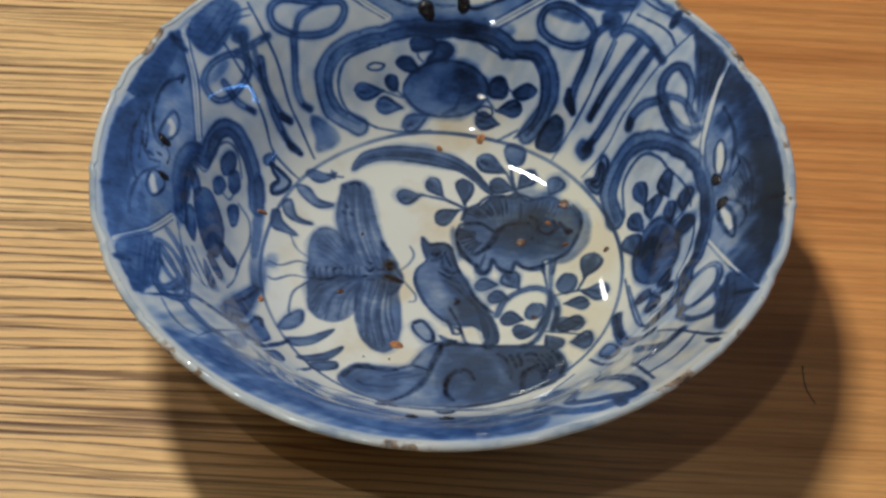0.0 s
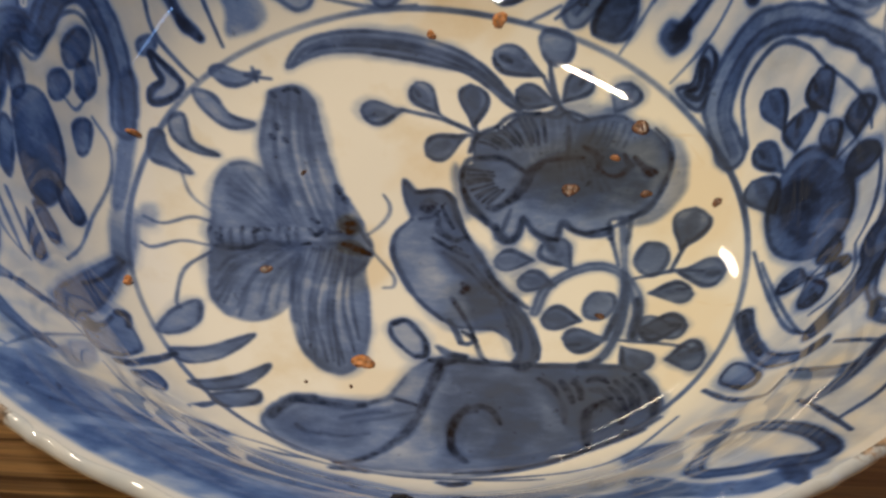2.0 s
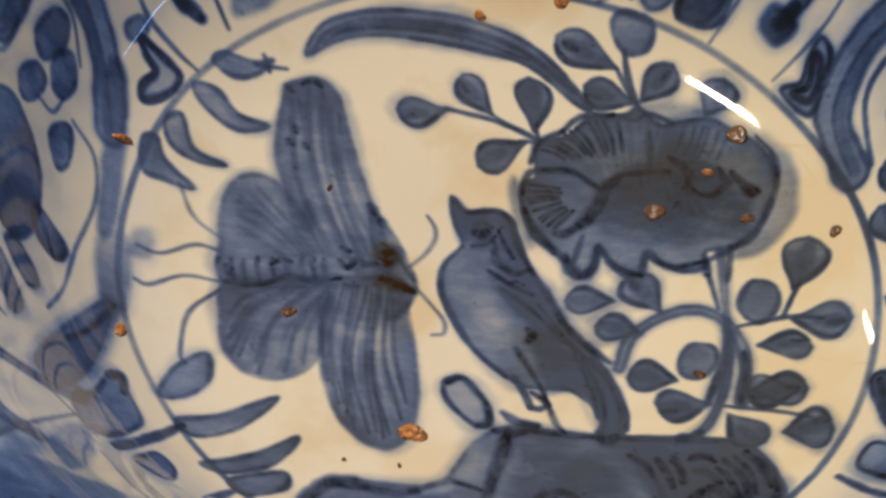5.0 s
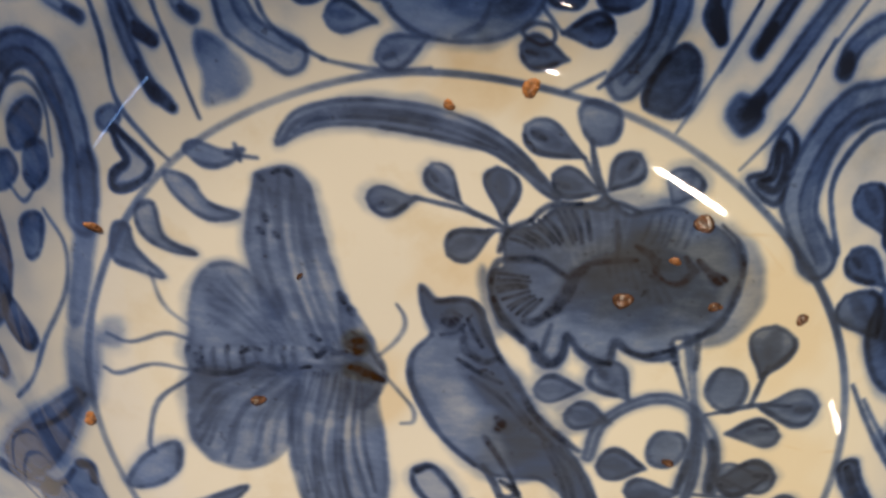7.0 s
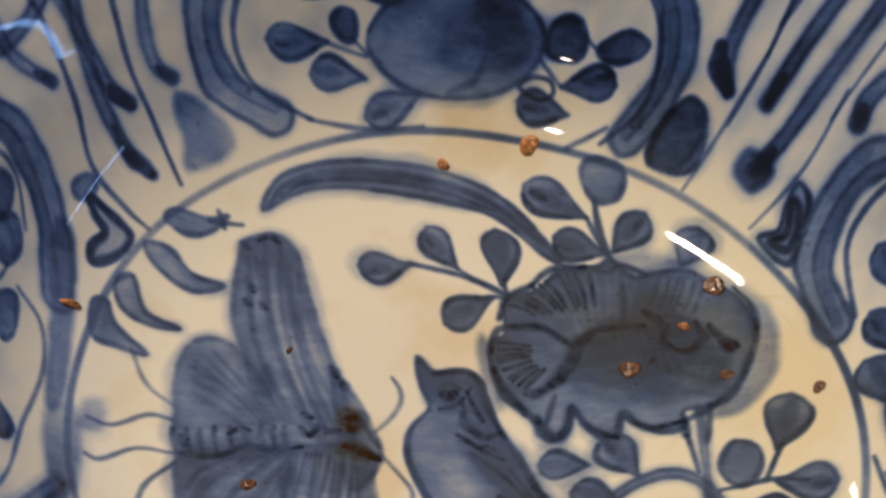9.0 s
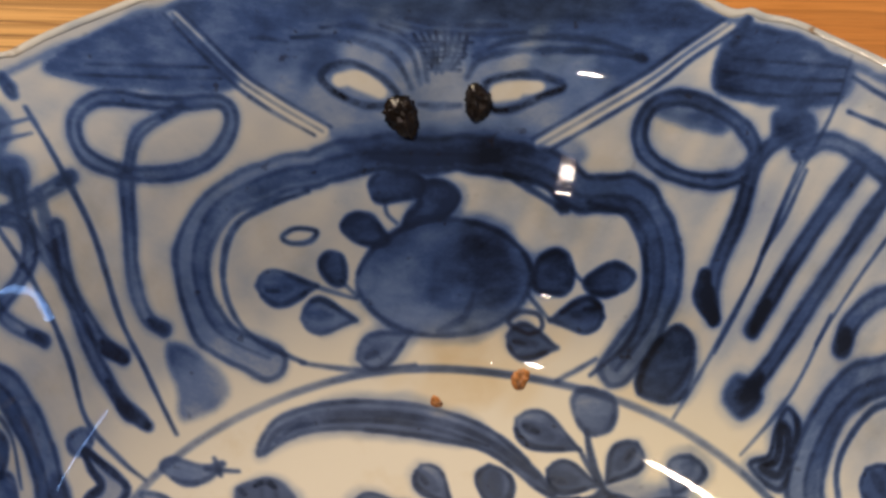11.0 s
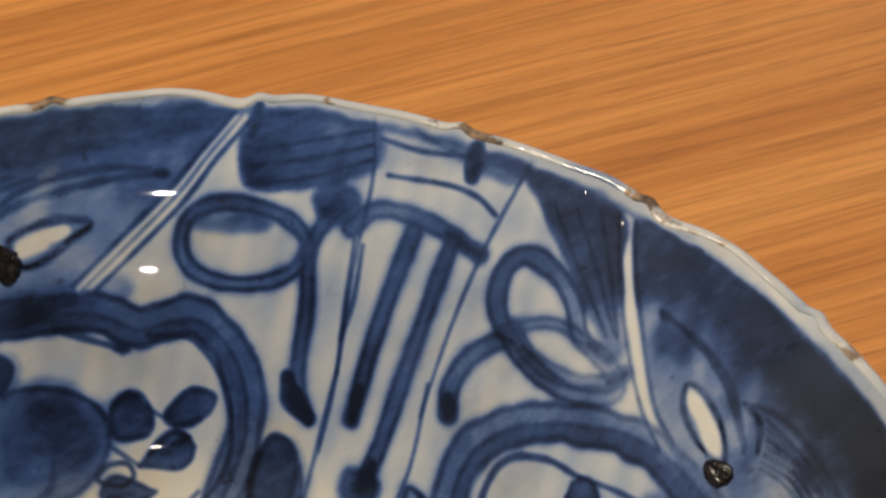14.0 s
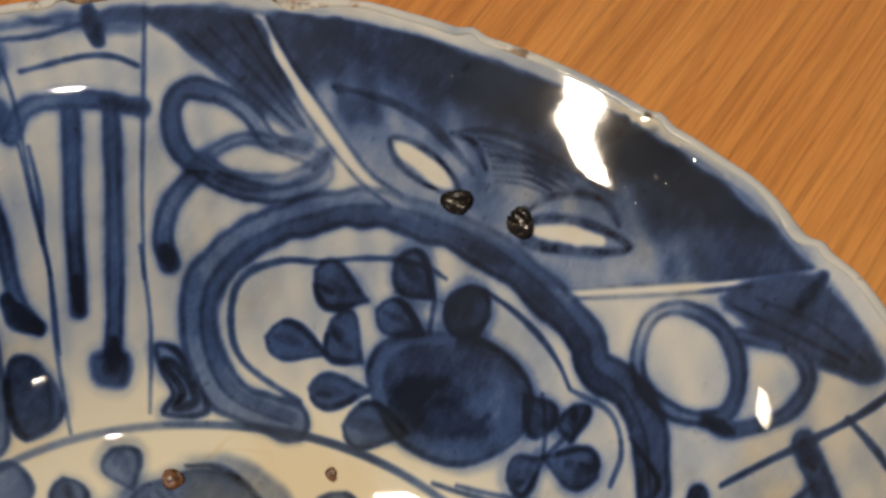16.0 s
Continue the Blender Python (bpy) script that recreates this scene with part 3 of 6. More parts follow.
    # rings of the body
    b.spare(0.78, 3.4, [(-41.4, -1.5), (-35.7, -0.3), (-29.4, 1.1), (-23.6, 2.1)])
    b.mark(0.9, 0.42, [(-42.8, 0.3), (-42.8, -1.4), (-42.1, -3.9)])
    b.mark(0.9, 0.42, [(-40.9, 0.5), (-40.9, -1.0), (-40.3, -3.5)])
    b.mark(0.9, 0.42, [(-39.0, 0.7), (-39.0, -0.7), (-38.4, -3.2)])
    b.mark(0.9, 0.42, [(-36.9, 1.5), (-36.9, -0.3), (-36.4, -2.8)])
    b.mark(0.9, 0.42, [(-34.6, 1.7), (-34.6, 0.1), (-34.0, -2.4)])
    b.mark(0.9, 0.42, [(-32.2, 1.9), (-32.2, 0.6), (-31.7, -2.0)])
    b.mark(0.9, 0.42, [(-30.1, 2.7), (-30.1, 1.0), (-29.5, -1.5)])
    b.mark(0.9, 0.42, [(-28.4, 2.9), (-28.4, 1.4), (-27.8, -1.2)])
    b.mark(0.9, 0.42, [(-26.7, 3.0), (-26.7, 1.7), (-26.2, -0.8)])
    b.mark(1.0, 0.7, [(-34.7, 0.6), (-33.2, 1.7), (-31.7, 1.6)])
    b.mark(1.1, 0.75, [(-24.2, 3.3), (-22.9, 2.1), (-21.5, 4.0), (-19.7, 3.4)])
    b.mark(1.2, 0.75, [(-41.5, -3.9), (-38.6, -4.0), (-35.2, -3.2), (-31.9, -1.2), (-28.2, -1.6), (-24.0, -0.1)])
    b.mark(1.0, 0.7, [(-41.7, -0.8), (-41.1, -2.6), (-40.7, -1.3)])
    b.mark(1.0, 0.7, [(-24.1, 5.9), (-22.7, 5.4)])
    b.mark(1.0, 0.7, [(-20.4, 3.2), (-18.4, 4)])
    b.mark(3.6, 1.0, [(-17.7, 5.6), (-16.4, 6.1), (-16.7, 4.6)])
    b.mark(2.0, 1.0, [(-17.7, 1.1), (-16.2, 0.8), (-13.6, 0.0)])
    b.mark(1.8, 0.95, [(-17.5, 1.4), (-15.3, 0.8), (-12.6, -0.2)])
    b.stain(1.0, -16.8, 5.7, 3.4, 3.4)
    b.stain(1.0, -16.0, 0.6, 4.6, 3.0)
    b.wash(0.2, [(-18.6, 7.7), (-15.9, 7.7), (-14.8, 3.9), (-17.4, 2.1), (-18.9, 4.1)])
    b.line(0.7, 0.5, [(-17.6, 8), (-15.2, 6.2), (-13.7, 3.6), (-12.5, 2)])
    b.line(0.6, 0.45, [(-13.1, -0.5), (-13.5, -3), (-15.3, -5.5)])
    b.mark(1.3, 0.7, [(-34, 35.3), (-33.1, 34.6)])
    b.mark(1.3, 0.7, [(-31.5, 36.3), (-29.8, 37.3), (-28.5, 36.4)])
    b.mark(1.3, 0.7, [(-32.4, 28.1), (-32.1, 26.9)])
    b.mark(1.3, 0.7, [(-33.2, 25.2), (-32.5, 24.4)])
    b.mark(1.3, 0.7, [(-30.6, 24.7), (-30, 23.9)])
    b.mark(1.3, 0.7, [(-19.8, 14.7), (-19, 13.2)])
    b.mark(1.3, 0.7, [(-18.2, 12.4), (-17.6, 11.2)])
    # feelers
    b.line(0.5, 0.45, [(-13.2, 4.5), (-10.8, 7.3), (-9.3, 10.2), (-9.4, 12.4), (-10.6, 14.3)])
    b.line(0.5, 0.45, [(-12.2, 0.7), (-9.8, -2.2), (-7.8, -5), (-7.8, -7.6), (-9.6, -8.3)])
    b.leaf(5.6, [(-8.0, 34.5), (-15.9, 33.6)])
    b.leaf(4.7, [(-0.6, 34.3), (-5.3, 41.7)])
    b.leaf(5.5, [(6.4, 31.7), (5.5, 41.8)])
    b.leaf(5.5, [(4.7, 29.0), (-2.5, 24.3)])
    b.line(0.7, 0.6, [(-8.0, 34.7), (0.8, 32.8), (7.8, 29.4)])
    b.line(0.5, 0.5, [(-0.6, 34.3), (2.2, 32.1)])
    b.line(0.5, 0.5, [(6.6, 32.1), (7.1, 29.9)])
    b.line(0.5, 0.5, [(4.1, 29.4), (7.8, 29.4)])
    b.line(0.8, 0.6, [(21.2, 47.3), (21.9, 42.2), (23.6, 36.2)])
    b.leaf(6.0, [(20.0, 44.3), (10.1, 50.1)])
    b.shape(0.5, 0.4, [(19.4, 53.0), (22.1, 53.7), (25.7, 51.6), (25.1, 47.6), (21.9, 46.8), (19.5, 49.8)])
    b.leaf(5.7, [(22.7, 37.8), (14.8, 40.9)])
    b.leaf(5.4, [(23.9, 38.1), (29.0, 44.5)])
    b.leaf(6.0, [(34.2, 35.3), (37.1, 41.1)])
    b.line(0.6, 0.5, [(20.0, 44.3), (22.4, 38.4)])
    b.shape(0.62, 0.5, [(6.6, 27.2), (7.8, 29.2), (11.9, 30.7), (15.2, 34.0), (21.3, 35.3), (23.6, 36.5), (26.8, 33.4), (30.5, 34.1), (35.0, 34.5), (39.0, 31.7), (42.9, 28.4), (44.6, 22.9), (42.9, 16.5), (40.2, 11.1), (36.1, 9.2), (33.1, 8.7), (32.6, 5.6), (29.2, 4.9), (24.9, 7.5), (23.4, 8.5), (23.1, 4.8), (20.9, 4.1), (18.7, 6.2), (16.9, 9.5), (15.4, 5.8), (13.0, 4.5), (11.3, 7.6), (7.8, 10.7), (5.5, 13.8), (4.4, 18.8), (4.9, 21.7), (6.8, 23.0)])
    b.wash(0.24, [(43.0, 30.9), (47.5, 24.5), (47.7, 16.1), (42.7, 8.8), (37.3, 7.6), (41.8, 15.5), (44.6, 22.9)])
    b.wash(0.18, [(22.2, 37.6), (30.6, 37.3), (36.9, 35.1), (28.6, 33.7)])
    b.wash(0.18, [(2.9, 22.8), (2.8, 15.7), (6.0, 10.2), (4.8, 18.8)])
    b.wash(0.3, [(16.4, 20.0), (21.9, 24.4), (30.2, 26.8), (39.1, 23.3), (40.4, 15.5), (32.1, 10.0), (21.5, 10.3), (17.2, 13.7)])
    # inked scallops and ribs of the flower
    b.mark(1.1, 0.75, [(4.5, 19.6), (5.4, 23.4), (8.7, 24.2), (12.5, 24), (15.9, 21.6)])
    b.mark(1.2, 0.8, [(4.8, 17.1), (6.2, 13.8), (8.8, 10.5), (11.5, 7.6)])
    b.mark(1.7, 0.85, [(11.2, 8.5), (12.1, 6.1), (14, 4.9), (15.6, 6.4), (16.3, 9.6)])
    b.mark(1.3, 0.8, [(16.5, 10.2), (18.1, 7.2), (20.4, 5.3), (22.9, 4.3)])
    b.mark(1.2, 0.75, [(22.9, 4.3), (23.3, 6.3), (24.2, 8.6), (25.7, 6.7), (28.3, 5.6), (32.9, 6.7)])
    b.line(0.9, 0.55, [(32.9, 6.7), (35.8, 8.3), (37.7, 9.5)])
    b.mark(0.9, 0.6, [(37.7, 9.5), (41.4, 13), (43.7, 17.7), (45, 22.3), (44.5, 26.9), (42.1, 30.6)])
    b.mark(1.3, 0.8, [(5.8, 25.6), (6.9, 28.9), (8.6, 30.2), (11, 31.7)])
    b.mark(1.0, 0.7, [(11, 31.7), (13, 34), (15.4, 35.1), (19.3, 35.3)])
    b.line(0.8, 0.55, [(19.3, 35.3), (22.7, 34.4), (25.1, 35.6), (29, 33.8)])
    b.mark(2.0, 0.85, [(20, 23.2), (17.8, 20.8), (16.5, 18.2)])
    b.mark(2.3, 0.9, [(16.5, 18.2), (15.2, 15.7), (13.5, 14.1)])
    b.mark(1.5, 0.85, [(13.5, 14.1), (11.2, 12.6), (9.8, 12.8)])
    b.mark(0.9, 0.65, [(15.9, 21.6), (17.8, 19.7), (16.8, 16.5)])
    b.mark(1.3, 0.8, [(30.1, 21.1), (34.4, 19.6), (37.3, 22.2)])
    b.mark(1.2, 0.7, [(36, 24.9), (36.8, 22.8), (37.5, 22.2)])
    b.mark(1.5, 0.8, [(39.6, 21.2), (40.8, 19.9), (41.7, 20.6)])
    b.mark(1.0, 0.6, [(31.6, 24.5), (30.8, 22.3), (32, 20.5)])
    b.mark(1.6, 0.45, [(28.1, 27.1), (30.6, 25.0), (31.1, 22.2)])
    b.mark(1.6, 0.5, [(38.0, 24.2), (39.6, 22.0), (42.0, 20.2)])
    b.mark(1.3, 0.5, [(20.2, 23.5), (25.3, 24.3), (28.0, 24.3)])
    b.wash(0.2, [(24.2, 29.9), (28.2, 31.4), (32.0, 27.9), (31.3, 22.9), (25.8, 25.0)])
    b.fan("line", 0.8, 0.22, [(22.5, 25.6), (25.3, 25.3), (28.6, 23.6), (31.8, 20.8)], [(23.0, 20.7), (26.3, 19.7), (30.6, 15.8), (35.0, 16.5)], 0.02, 7)
    b.fan("spare", 0.8, 0.84, [(15.8, 31.1), (19.8, 33.4), (24.3, 34.9), (28.2, 33.5)], [(18.0, 23.5), (20.8, 24.9), (23.6, 25.7), (25.3, 25.7)], 0.03, 8)
    b.line(0.8, 0.5, [(25.1, 32), (25.2, 28.3), (24.8, 24.4)])
    b.line(0.8, 0.5, [(14, 12), (13.1, 9.2), (12.6, 7.5)])
    b.mark(1.3, 0.7, [(33, 7.1), (33, 4.1)])
    b.mark(1.0, 0.6, [(37, 9.5), (36.6, 5.8), (36.1, 3)])
    b.wash(0.30, [(20.2, 23.2), (25.9, 25.3), (31.6, 24.1), (37.3, 21.6), (40.3, 14.9), (36.9, 11.3), (29.4, 11.4), (23.8, 12.7), (19.1, 14.1), (16.8, 18.2)])
    b.fan("hatch", 0.5, 0.42, [(7.5, 28), (10.5, 30.5), (15.4, 33.5), (21.2, 34.1)], [(11.7, 26.1), (14.4, 26.9), (17.8, 27.4), (21.4, 27.6)], 0.04, 11)
    b.fan("hatch", 0.5, 0.45, [(5.4, 21.5), (5.7, 18.2), (7.7, 14.9), (10.2, 13.5)], [(11.1, 20.8), (10.6, 19), (11.4, 17.5), (13, 16.8)], 0.03, 9)
    b.fan("spare", 0.5, 0.82, [(7.9, 27.1), (11, 30.1), (15.9, 32.7)], [(13.9, 24.7), (15.9, 25.5), (18.7, 26.2)], 0.04, 6)
    b.fan("line", 0.6, 0.25, [(30.9, 33.2), (34.7, 32.8), (38.5, 31)], [(28.9, 27.8), (32.7, 27.1), (36.5, 26.5)], 0.03, 6)
    b.leaf(5.0, [(18.5, -0.4), (11.2, 0.0)])
    b.leaf(6.0, [(25.5, -2.8), (21.1, 4.4)])
    b.leaf(5.1, [(22.1, -7.0), (15.7, -5.2)])
    b.leaf(6.0, [(45.1, -18.6), (37.6, -17.7)])
    b.leaf(4.9, [(40.0, -9.7), (47.8, -10.5)])
    b.leaf(6.8, [(45.5, -4.8), (54.0, -5.7)])
    b.leaf(6.9, [(46.0, 1.1), (49.1, 10.7)])
    b.shape(0.5, 0.45, [(37.6, -1.1), (40.0, 2.8), (43.4, 1.6), (43.4, -2.3), (40.7, -5.3), (38.1, -3.8)])
    b.shape(0.5, 0.45, [(27.7, -13.0), (29.7, -9.6), (33.1, -10.0), (33.3, -13.1), (31.0, -15.8), (28.4, -15.5)])
    b.line(0.6, 0.6, [(47.4, 3.0), (44.1, -4.3)])
    b.line(0.6, 0.6, [(37.2, -6.0), (45.1, -4.3), (50.1, -5.0)])
    b.band(1.9, 0.45, 0.6, [(18.7, -13.9), (20.8, -7.8), (25.3, -4.1), (31.4, -2.7), (35.9, -6.0), (37.8, -12.6), (36.5, -20.7)])
    b.band(1.2, 0.4, 0.6, [(35.3, 8.9), (35.5, 0.1), (35.0, -10.9), (31.5, -20.7)])
    b.line(0.6, 0.6, [(32.8, 6.7), (34.4, -2.7)])
    b.leaf(5.8, [(27.1, -16.4), (20.0, -15.8)])
    b.leaf(5.7, [(31.7, -20.9), (23.9, -20.8)])
    b.leaf(6.0, [(38.3, -18.3), (46.3, -18.5)])
    b.leaf(8.0, [(42.3, -26.6), (48.9, -27.5)])
    b.leaf(5.7, [(34.5, -22.9), (39.2, -28.2)])
    b.band(1.3, 0.4, 0.6, [(35.9, -7.3), (34.6, -16.6), (31.6, -24.4), (28.2, -27.8)])
    b.line(0.5, 0.5, [(34.0, -21.3), (41.9, -22.5), (46.3, -24.1)])
    # perched figure with a dark back and a long tail
    b.shape(0.60, 0.45, [(-6.8, 18.2), (-4.4, 15.8), (0.2, 16.5), (2.6, 15), (3.9, 10.4), (5.9, 6.3), (8.9, 0.4), (11.1, -5), (15.1, -11), (18, -17.5), (19.2, -22.7), (18.6, -26.4), (15.6, -27.4), (13.8, -23.8), (11.7, -18.4), (7.7, -17.9), (4.5, -17.5), (1.4, -15.3), (-3.2, -10.4), (-6.4, -4.4), (-8.1, 0.3), (-8.2, 5.2), (-4.9, 9.8), (-6.2, 13.6)])
    b.spare(0.12, 5.0, [(10.7, -21.3), (12, -22.8), (12.9, -24.4)])
    b.wash(0.55, [(-6.8, 18.2), (-4.4, 15.8), (-4, 11.5), (-5.1, 10), (-6.2, 13.6)])
    b.wash(0.34, [(-4, 14.8), (-0.3, 15.7), (2.6, 14.2), (3.7, 10.4), (5.3, 6.5), (2.3, 5.8), (-0.1, 9.1), (-3.4, 9.9)])
    b.wash(0.42, [(-0, 4.6), (6.1, 4.8), (11.1, -5), (15.1, -11), (18, -17.5), (19.1, -23.7), (17.7, -26.8), (15.7, -26.8), (13.5, -18.7), (7.7, -17.4), (6, -8.8), (5.6, -4.3), (1.4, 1.1)])
    b.line(0.8, 0.7, [(-4.9, 9.6), (-7.9, 5.5), (-8.1, 0.5), (-6.4, -4.1), (-3.2, -10.1), (1.6, -15.7)])
    b.line(1.0, 0.75, [(-4.4, 15.7), (0.2, 16.3), (2.6, 14.9), (3.9, 10.4), (5.7, 6.3)])
    b.mark(1.3, 0.7, [(5.7, 6.3), (8.9, 0.4), (11.1, -5), (15.1, -10.3), (17.3, -12.6)])
    b.mark(2.6, 0.95, [(-2.8, 12.3), (-1.8, 12.1), (-1.1, 12.6)])
    b.line(0.6, 0.55, [(-3.3, 13.5), (-1.8, 14.1), (-0.2, 13.4)])
    b.mark(0.7, 0.6, [(-3.4, 9.8), (-1.1, 10.4), (0.3, 11.9)])
    b.mark(1.5, 0.85, [(-0, 9.4), (0.6, 7.2), (2.1, 6.2)])
    b.mark(1.4, 0.85, [(1.4, 6.6), (3.3, 5.3), (5.7, 6)])
    b.mark(0.8, 0.6, [(0.8, 13), (1.9, 10.3), (3.2, 8.1)])
    b.mark(0.8, 0.6, [(-0.4, 11.8), (0.4, 9.7)])
    b.mark(1.6, 0.8, [(5.3, -5.6), (5.9, -6.8), (5.3, -7.9)])
    b.mark(1.0, 0.6, [(3.3, -9.5), (5.1, -13.5), (7, -18.1)])
    b.mark(0.8, 0.6, [(7, -18.1), (7.8, -21.6), (8.8, -25.2), (10, -26.9)])
    b.line(0.9, 0.55, [(2.8, -15.6), (4.2, -18.8), (5.1, -22)])
    b.line(0.8, 0.55, [(5.1, -22), (6.5, -22.2), (7.8, -21.3)])
    b.mark(0.9, 0.6, [(5.4, -18.8), (6.9, -20.1), (7.8, -21.3)])
    b.line(0.8, 0.55, [(13.2, -11.5), (15.3, -17.4), (16.1, -22.5), (15.6, -27.2)])
    b.line(0.7, 0.5, [(14.6, -11.6), (17.5, -18.1), (18.4, -22.7), (18.1, -26.4)])
    b.line(0.7, 0.5, [(12.2, -10.8), (14.4, -18), (15.1, -23.8)])
    b.mark(0.9, 0.7, [(-0.7, 5.6), (2.3, 3.5), (6.1, 1.3)])
    b.line(0.8, 0.55, [(1.4, 2.3), (6.1, -1.8), (10.6, -8.2)])
    b.line(0.8, 0.5, [(7, -0.6), (11.5, -8.2), (15.4, -14.2)])
    b.line(0.7, 0.45, [(8.8, -4.3), (12.4, -10.2)])
    b.line(0.6, 0.5, [(19.1, -23.1), (19.2, -26.1)])
    b.mark(1.6, 0.85, [(0.9, -23.3), (3.1, -25.2), (5.8, -25.6)])
    b.mark(1.6, 0.85, [(-0.5, -27), (2.6, -27.3), (5.7, -26.1)])
    b.mark(1.9, 0.9, [(15, -27.7), (16.3, -28.1), (17.7, -27.4)])
    b.shape(0.40, 0.9, [(-7.7, -17.7), (-5.2, -16.5), (-3, -18.8), (-1.2, -22.6), (-1.2, -25.8), (-3.2, -26.3), (-6.3, -23.2), (-7.8, -20.4)])
    b.mark(1.3, 0.75, [(-7.5, -18.1), (-5.1, -16.6), (-3.2, -18.8), (-1.4, -22.2), (-1.4, -25.6), (-3, -26.3)])
    # rock with curls, and a broad leaf lying against it
    b.shape(0.64, 0.30, [(-29.5, -47.3), (-27.2, -41.8), (-23, -39), (-17.9, -38.7), (-12.7, -38.8), (-8.3, -37.6), (-5.8, -33.6), (-3.2, -29.2), (1.3, -26.4), (6.6, -26.5), (15.5, -27.4), (27.8, -27.4), (36.5, -28.7), (40, -33.8), (40.8, -39.6), (37.1, -45.3), (31.4, -48.5), (24.5, -51.8), (17.7, -54.7), (9.3, -56.3), (0.9, -56.8), (-7.4, -56.7), (-15.8, -56.5), (-22.5, -55)])
    b.wash(0.26, [(-27, -45.8), (-23, -41), (-16.1, -40.4), (-8.3, -39.2), (-3.1, -38.7), (-4.4, -44.7), (-8.2, -50), (-14.1, -54.7), (-20.9, -52.7), (-26.1, -49.1)])
    b.wash(0.20, [(3, -32.9), (10.1, -31.3), (18.7, -35.6), (19.2, -43.9), (12.1, -51.8), (3.6, -52.1), (0.3, -43.7)])
    b.wash(0.22, [(19.8, -29.7), (28.6, -28.9), (37.2, -31.5), (39, -39.1), (34.2, -45.3), (27.3, -48.5), (22.9, -40.3)])
    b.mark(2.2, 0.9, [(-28.1, -45.1), (-27.2, -42.7), (-24.7, -39.7), (-20.9, -38.7)])
    b.mark(1.6, 0.8, [(-24.7, -39.7), (-19.6, -39.7), (-15.2, -40.3), (-11.8, -39.5)])
    b.mark(1.0, 0.6, [(-12.6, -39.6), (-8.3, -37.6), (-5.7, -37.6), (-2.7, -38.6)])
    b.mark(2.2, 0.9, [(1.7, -26.6), (0.6, -31.3), (-0.7, -35.8)])
    b.mark(1.9, 0.85, [(-0.7, -35.8), (-2.2, -40.9), (-4.8, -46.5), (-8.2, -50.7)])
    b.mark(1.3, 0.75, [(-8.2, -50.7), (-12.4, -54.6), (-16.6, -56.8)])
    b.mark(1.3, 0.7, [(12.4, -42.3), (11.2, -39.5), (9.1, -38.2), (6.5, -38.6)])
    b.mark(1.8, 0.8, [(6.5, -38.3), (4.5, -41.6), (3.6, -45.8), (4.1, -49.4), (6.3, -52.8)])
    b.mark(1.1, 0.6, [(4.7, -42.2), (5.6, -40), (8.2, -39.4)])
    b.mark(2.0, 0.85, [(27.5, -48.8), (27.3, -43.5), (27.9, -39.3), (29.5, -37.3)])
    b.mark(1.9, 0.85, [(29.5, -37.3), (31.6, -37), (33.3, -39.5), (33.8, -43)])
    b.mark(1.1, 0.6, [(33.5, -43), (34.7, -41.1), (35.8, -37.8)])
    b.mark(1.2, 0.6, [(19.3, -30.9), (21.5, -32.6), (22.7, -34.9)])
    b.line(1.0, 0.5, [(22.7, -34.9), (23.8, -38.5), (23.8, -42.1)])
    b.mark(1.0, 0.6, [(25.4, -31.9), (26.7, -33.1), (27, -34.9)])
    b.mark(1.3, 0.75, [(28.5, -31), (29.9, -30.7), (31.1, -31.4)])
    b.mark(1.2, 0.65, [(31.9, -33.1), (33.5, -35), (34.8, -39.7)])
    b.mark(1.2, 0.65, [(36.5, -29.9), (38.3, -33.6), (39.2, -37.5)])
    b.mark(1.1, 0.6, [(34.7, -30.8), (36.6, -34), (37, -38.7)])
    b.line(0.9, 0.5, [(40, -33.8), (40, -37.3), (38.9, -40.5)])
    b.mark(2.4, 0.9, [(37, -46.1), (35.3, -46.7), (33.7, -46.7)])
    b.mark(1.4, 0.75, [(40.1, -43.2), (34.8, -47), (28, -50.1), (21.1, -53.1)])
    b.mark(1.2, 0.6, [(21.1, -53.1), (12.6, -55.7), (4.3, -56.8)])
    b.mark(1.0, 0.6, [(4, -26.7), (10.2, -27.4), (15.5, -27.7)])
    b.line(0.9, 0.55, [(15.5, -27.7), (26, -27.9), (32.2, -28.1)])
    b.mark(1.7, 0.8, [(26.5, -27.8), (28.3, -27.4)])
    b.line(0.8, 0.4, [(-12.6, -43.7), (-7.4, -42), (-3.1, -40.4)])
    b.line(0.8, 0.45, [(-19.3, -47.3), (-15.9, -47.9), (-10.8, -46.5)])
    b.line(1.2, 0.5, [(-23.6, -46.2), (-21.9, -47.8), (-19.3, -47.9)])
    b.line(0.8, 0.4, [(-16, -43), (-11.7, -41.5), (-7.4, -40.6)])
    b.spare(0.78, 3.4, [(1.8, -31.4), (2.2, -33.2), (3.4, -34.1)])
    b.spare(0.86, 4.5, [(13.5, -36.5), (18.3, -38.5), (21.8, -42.1)])
    b.spare(0.88, 5.0, [(7.0, -41.9), (9.1, -44.7), (8.4, -48.5)])
    b.spare(0.72, 2.6, [(-10.6, -38.7), (-7.9, -38.2)])
    b.wash(0.22, [(-23.0, -46.1), (-19.4, -43.8), (-14.7, -44.6), (-11.0, -43.4), (-12.0, -48.0), (-16.1, -51.3), (-20.8, -50.7)])
    b.mark(1.6, 0.55, [(23.4, -31.5), (24.6, -34.0), (25.3, -36.6)])
    b.mark(1.6, 0.55, [(25.8, -31.1), (26.8, -34.0), (26.9, -35.8)])
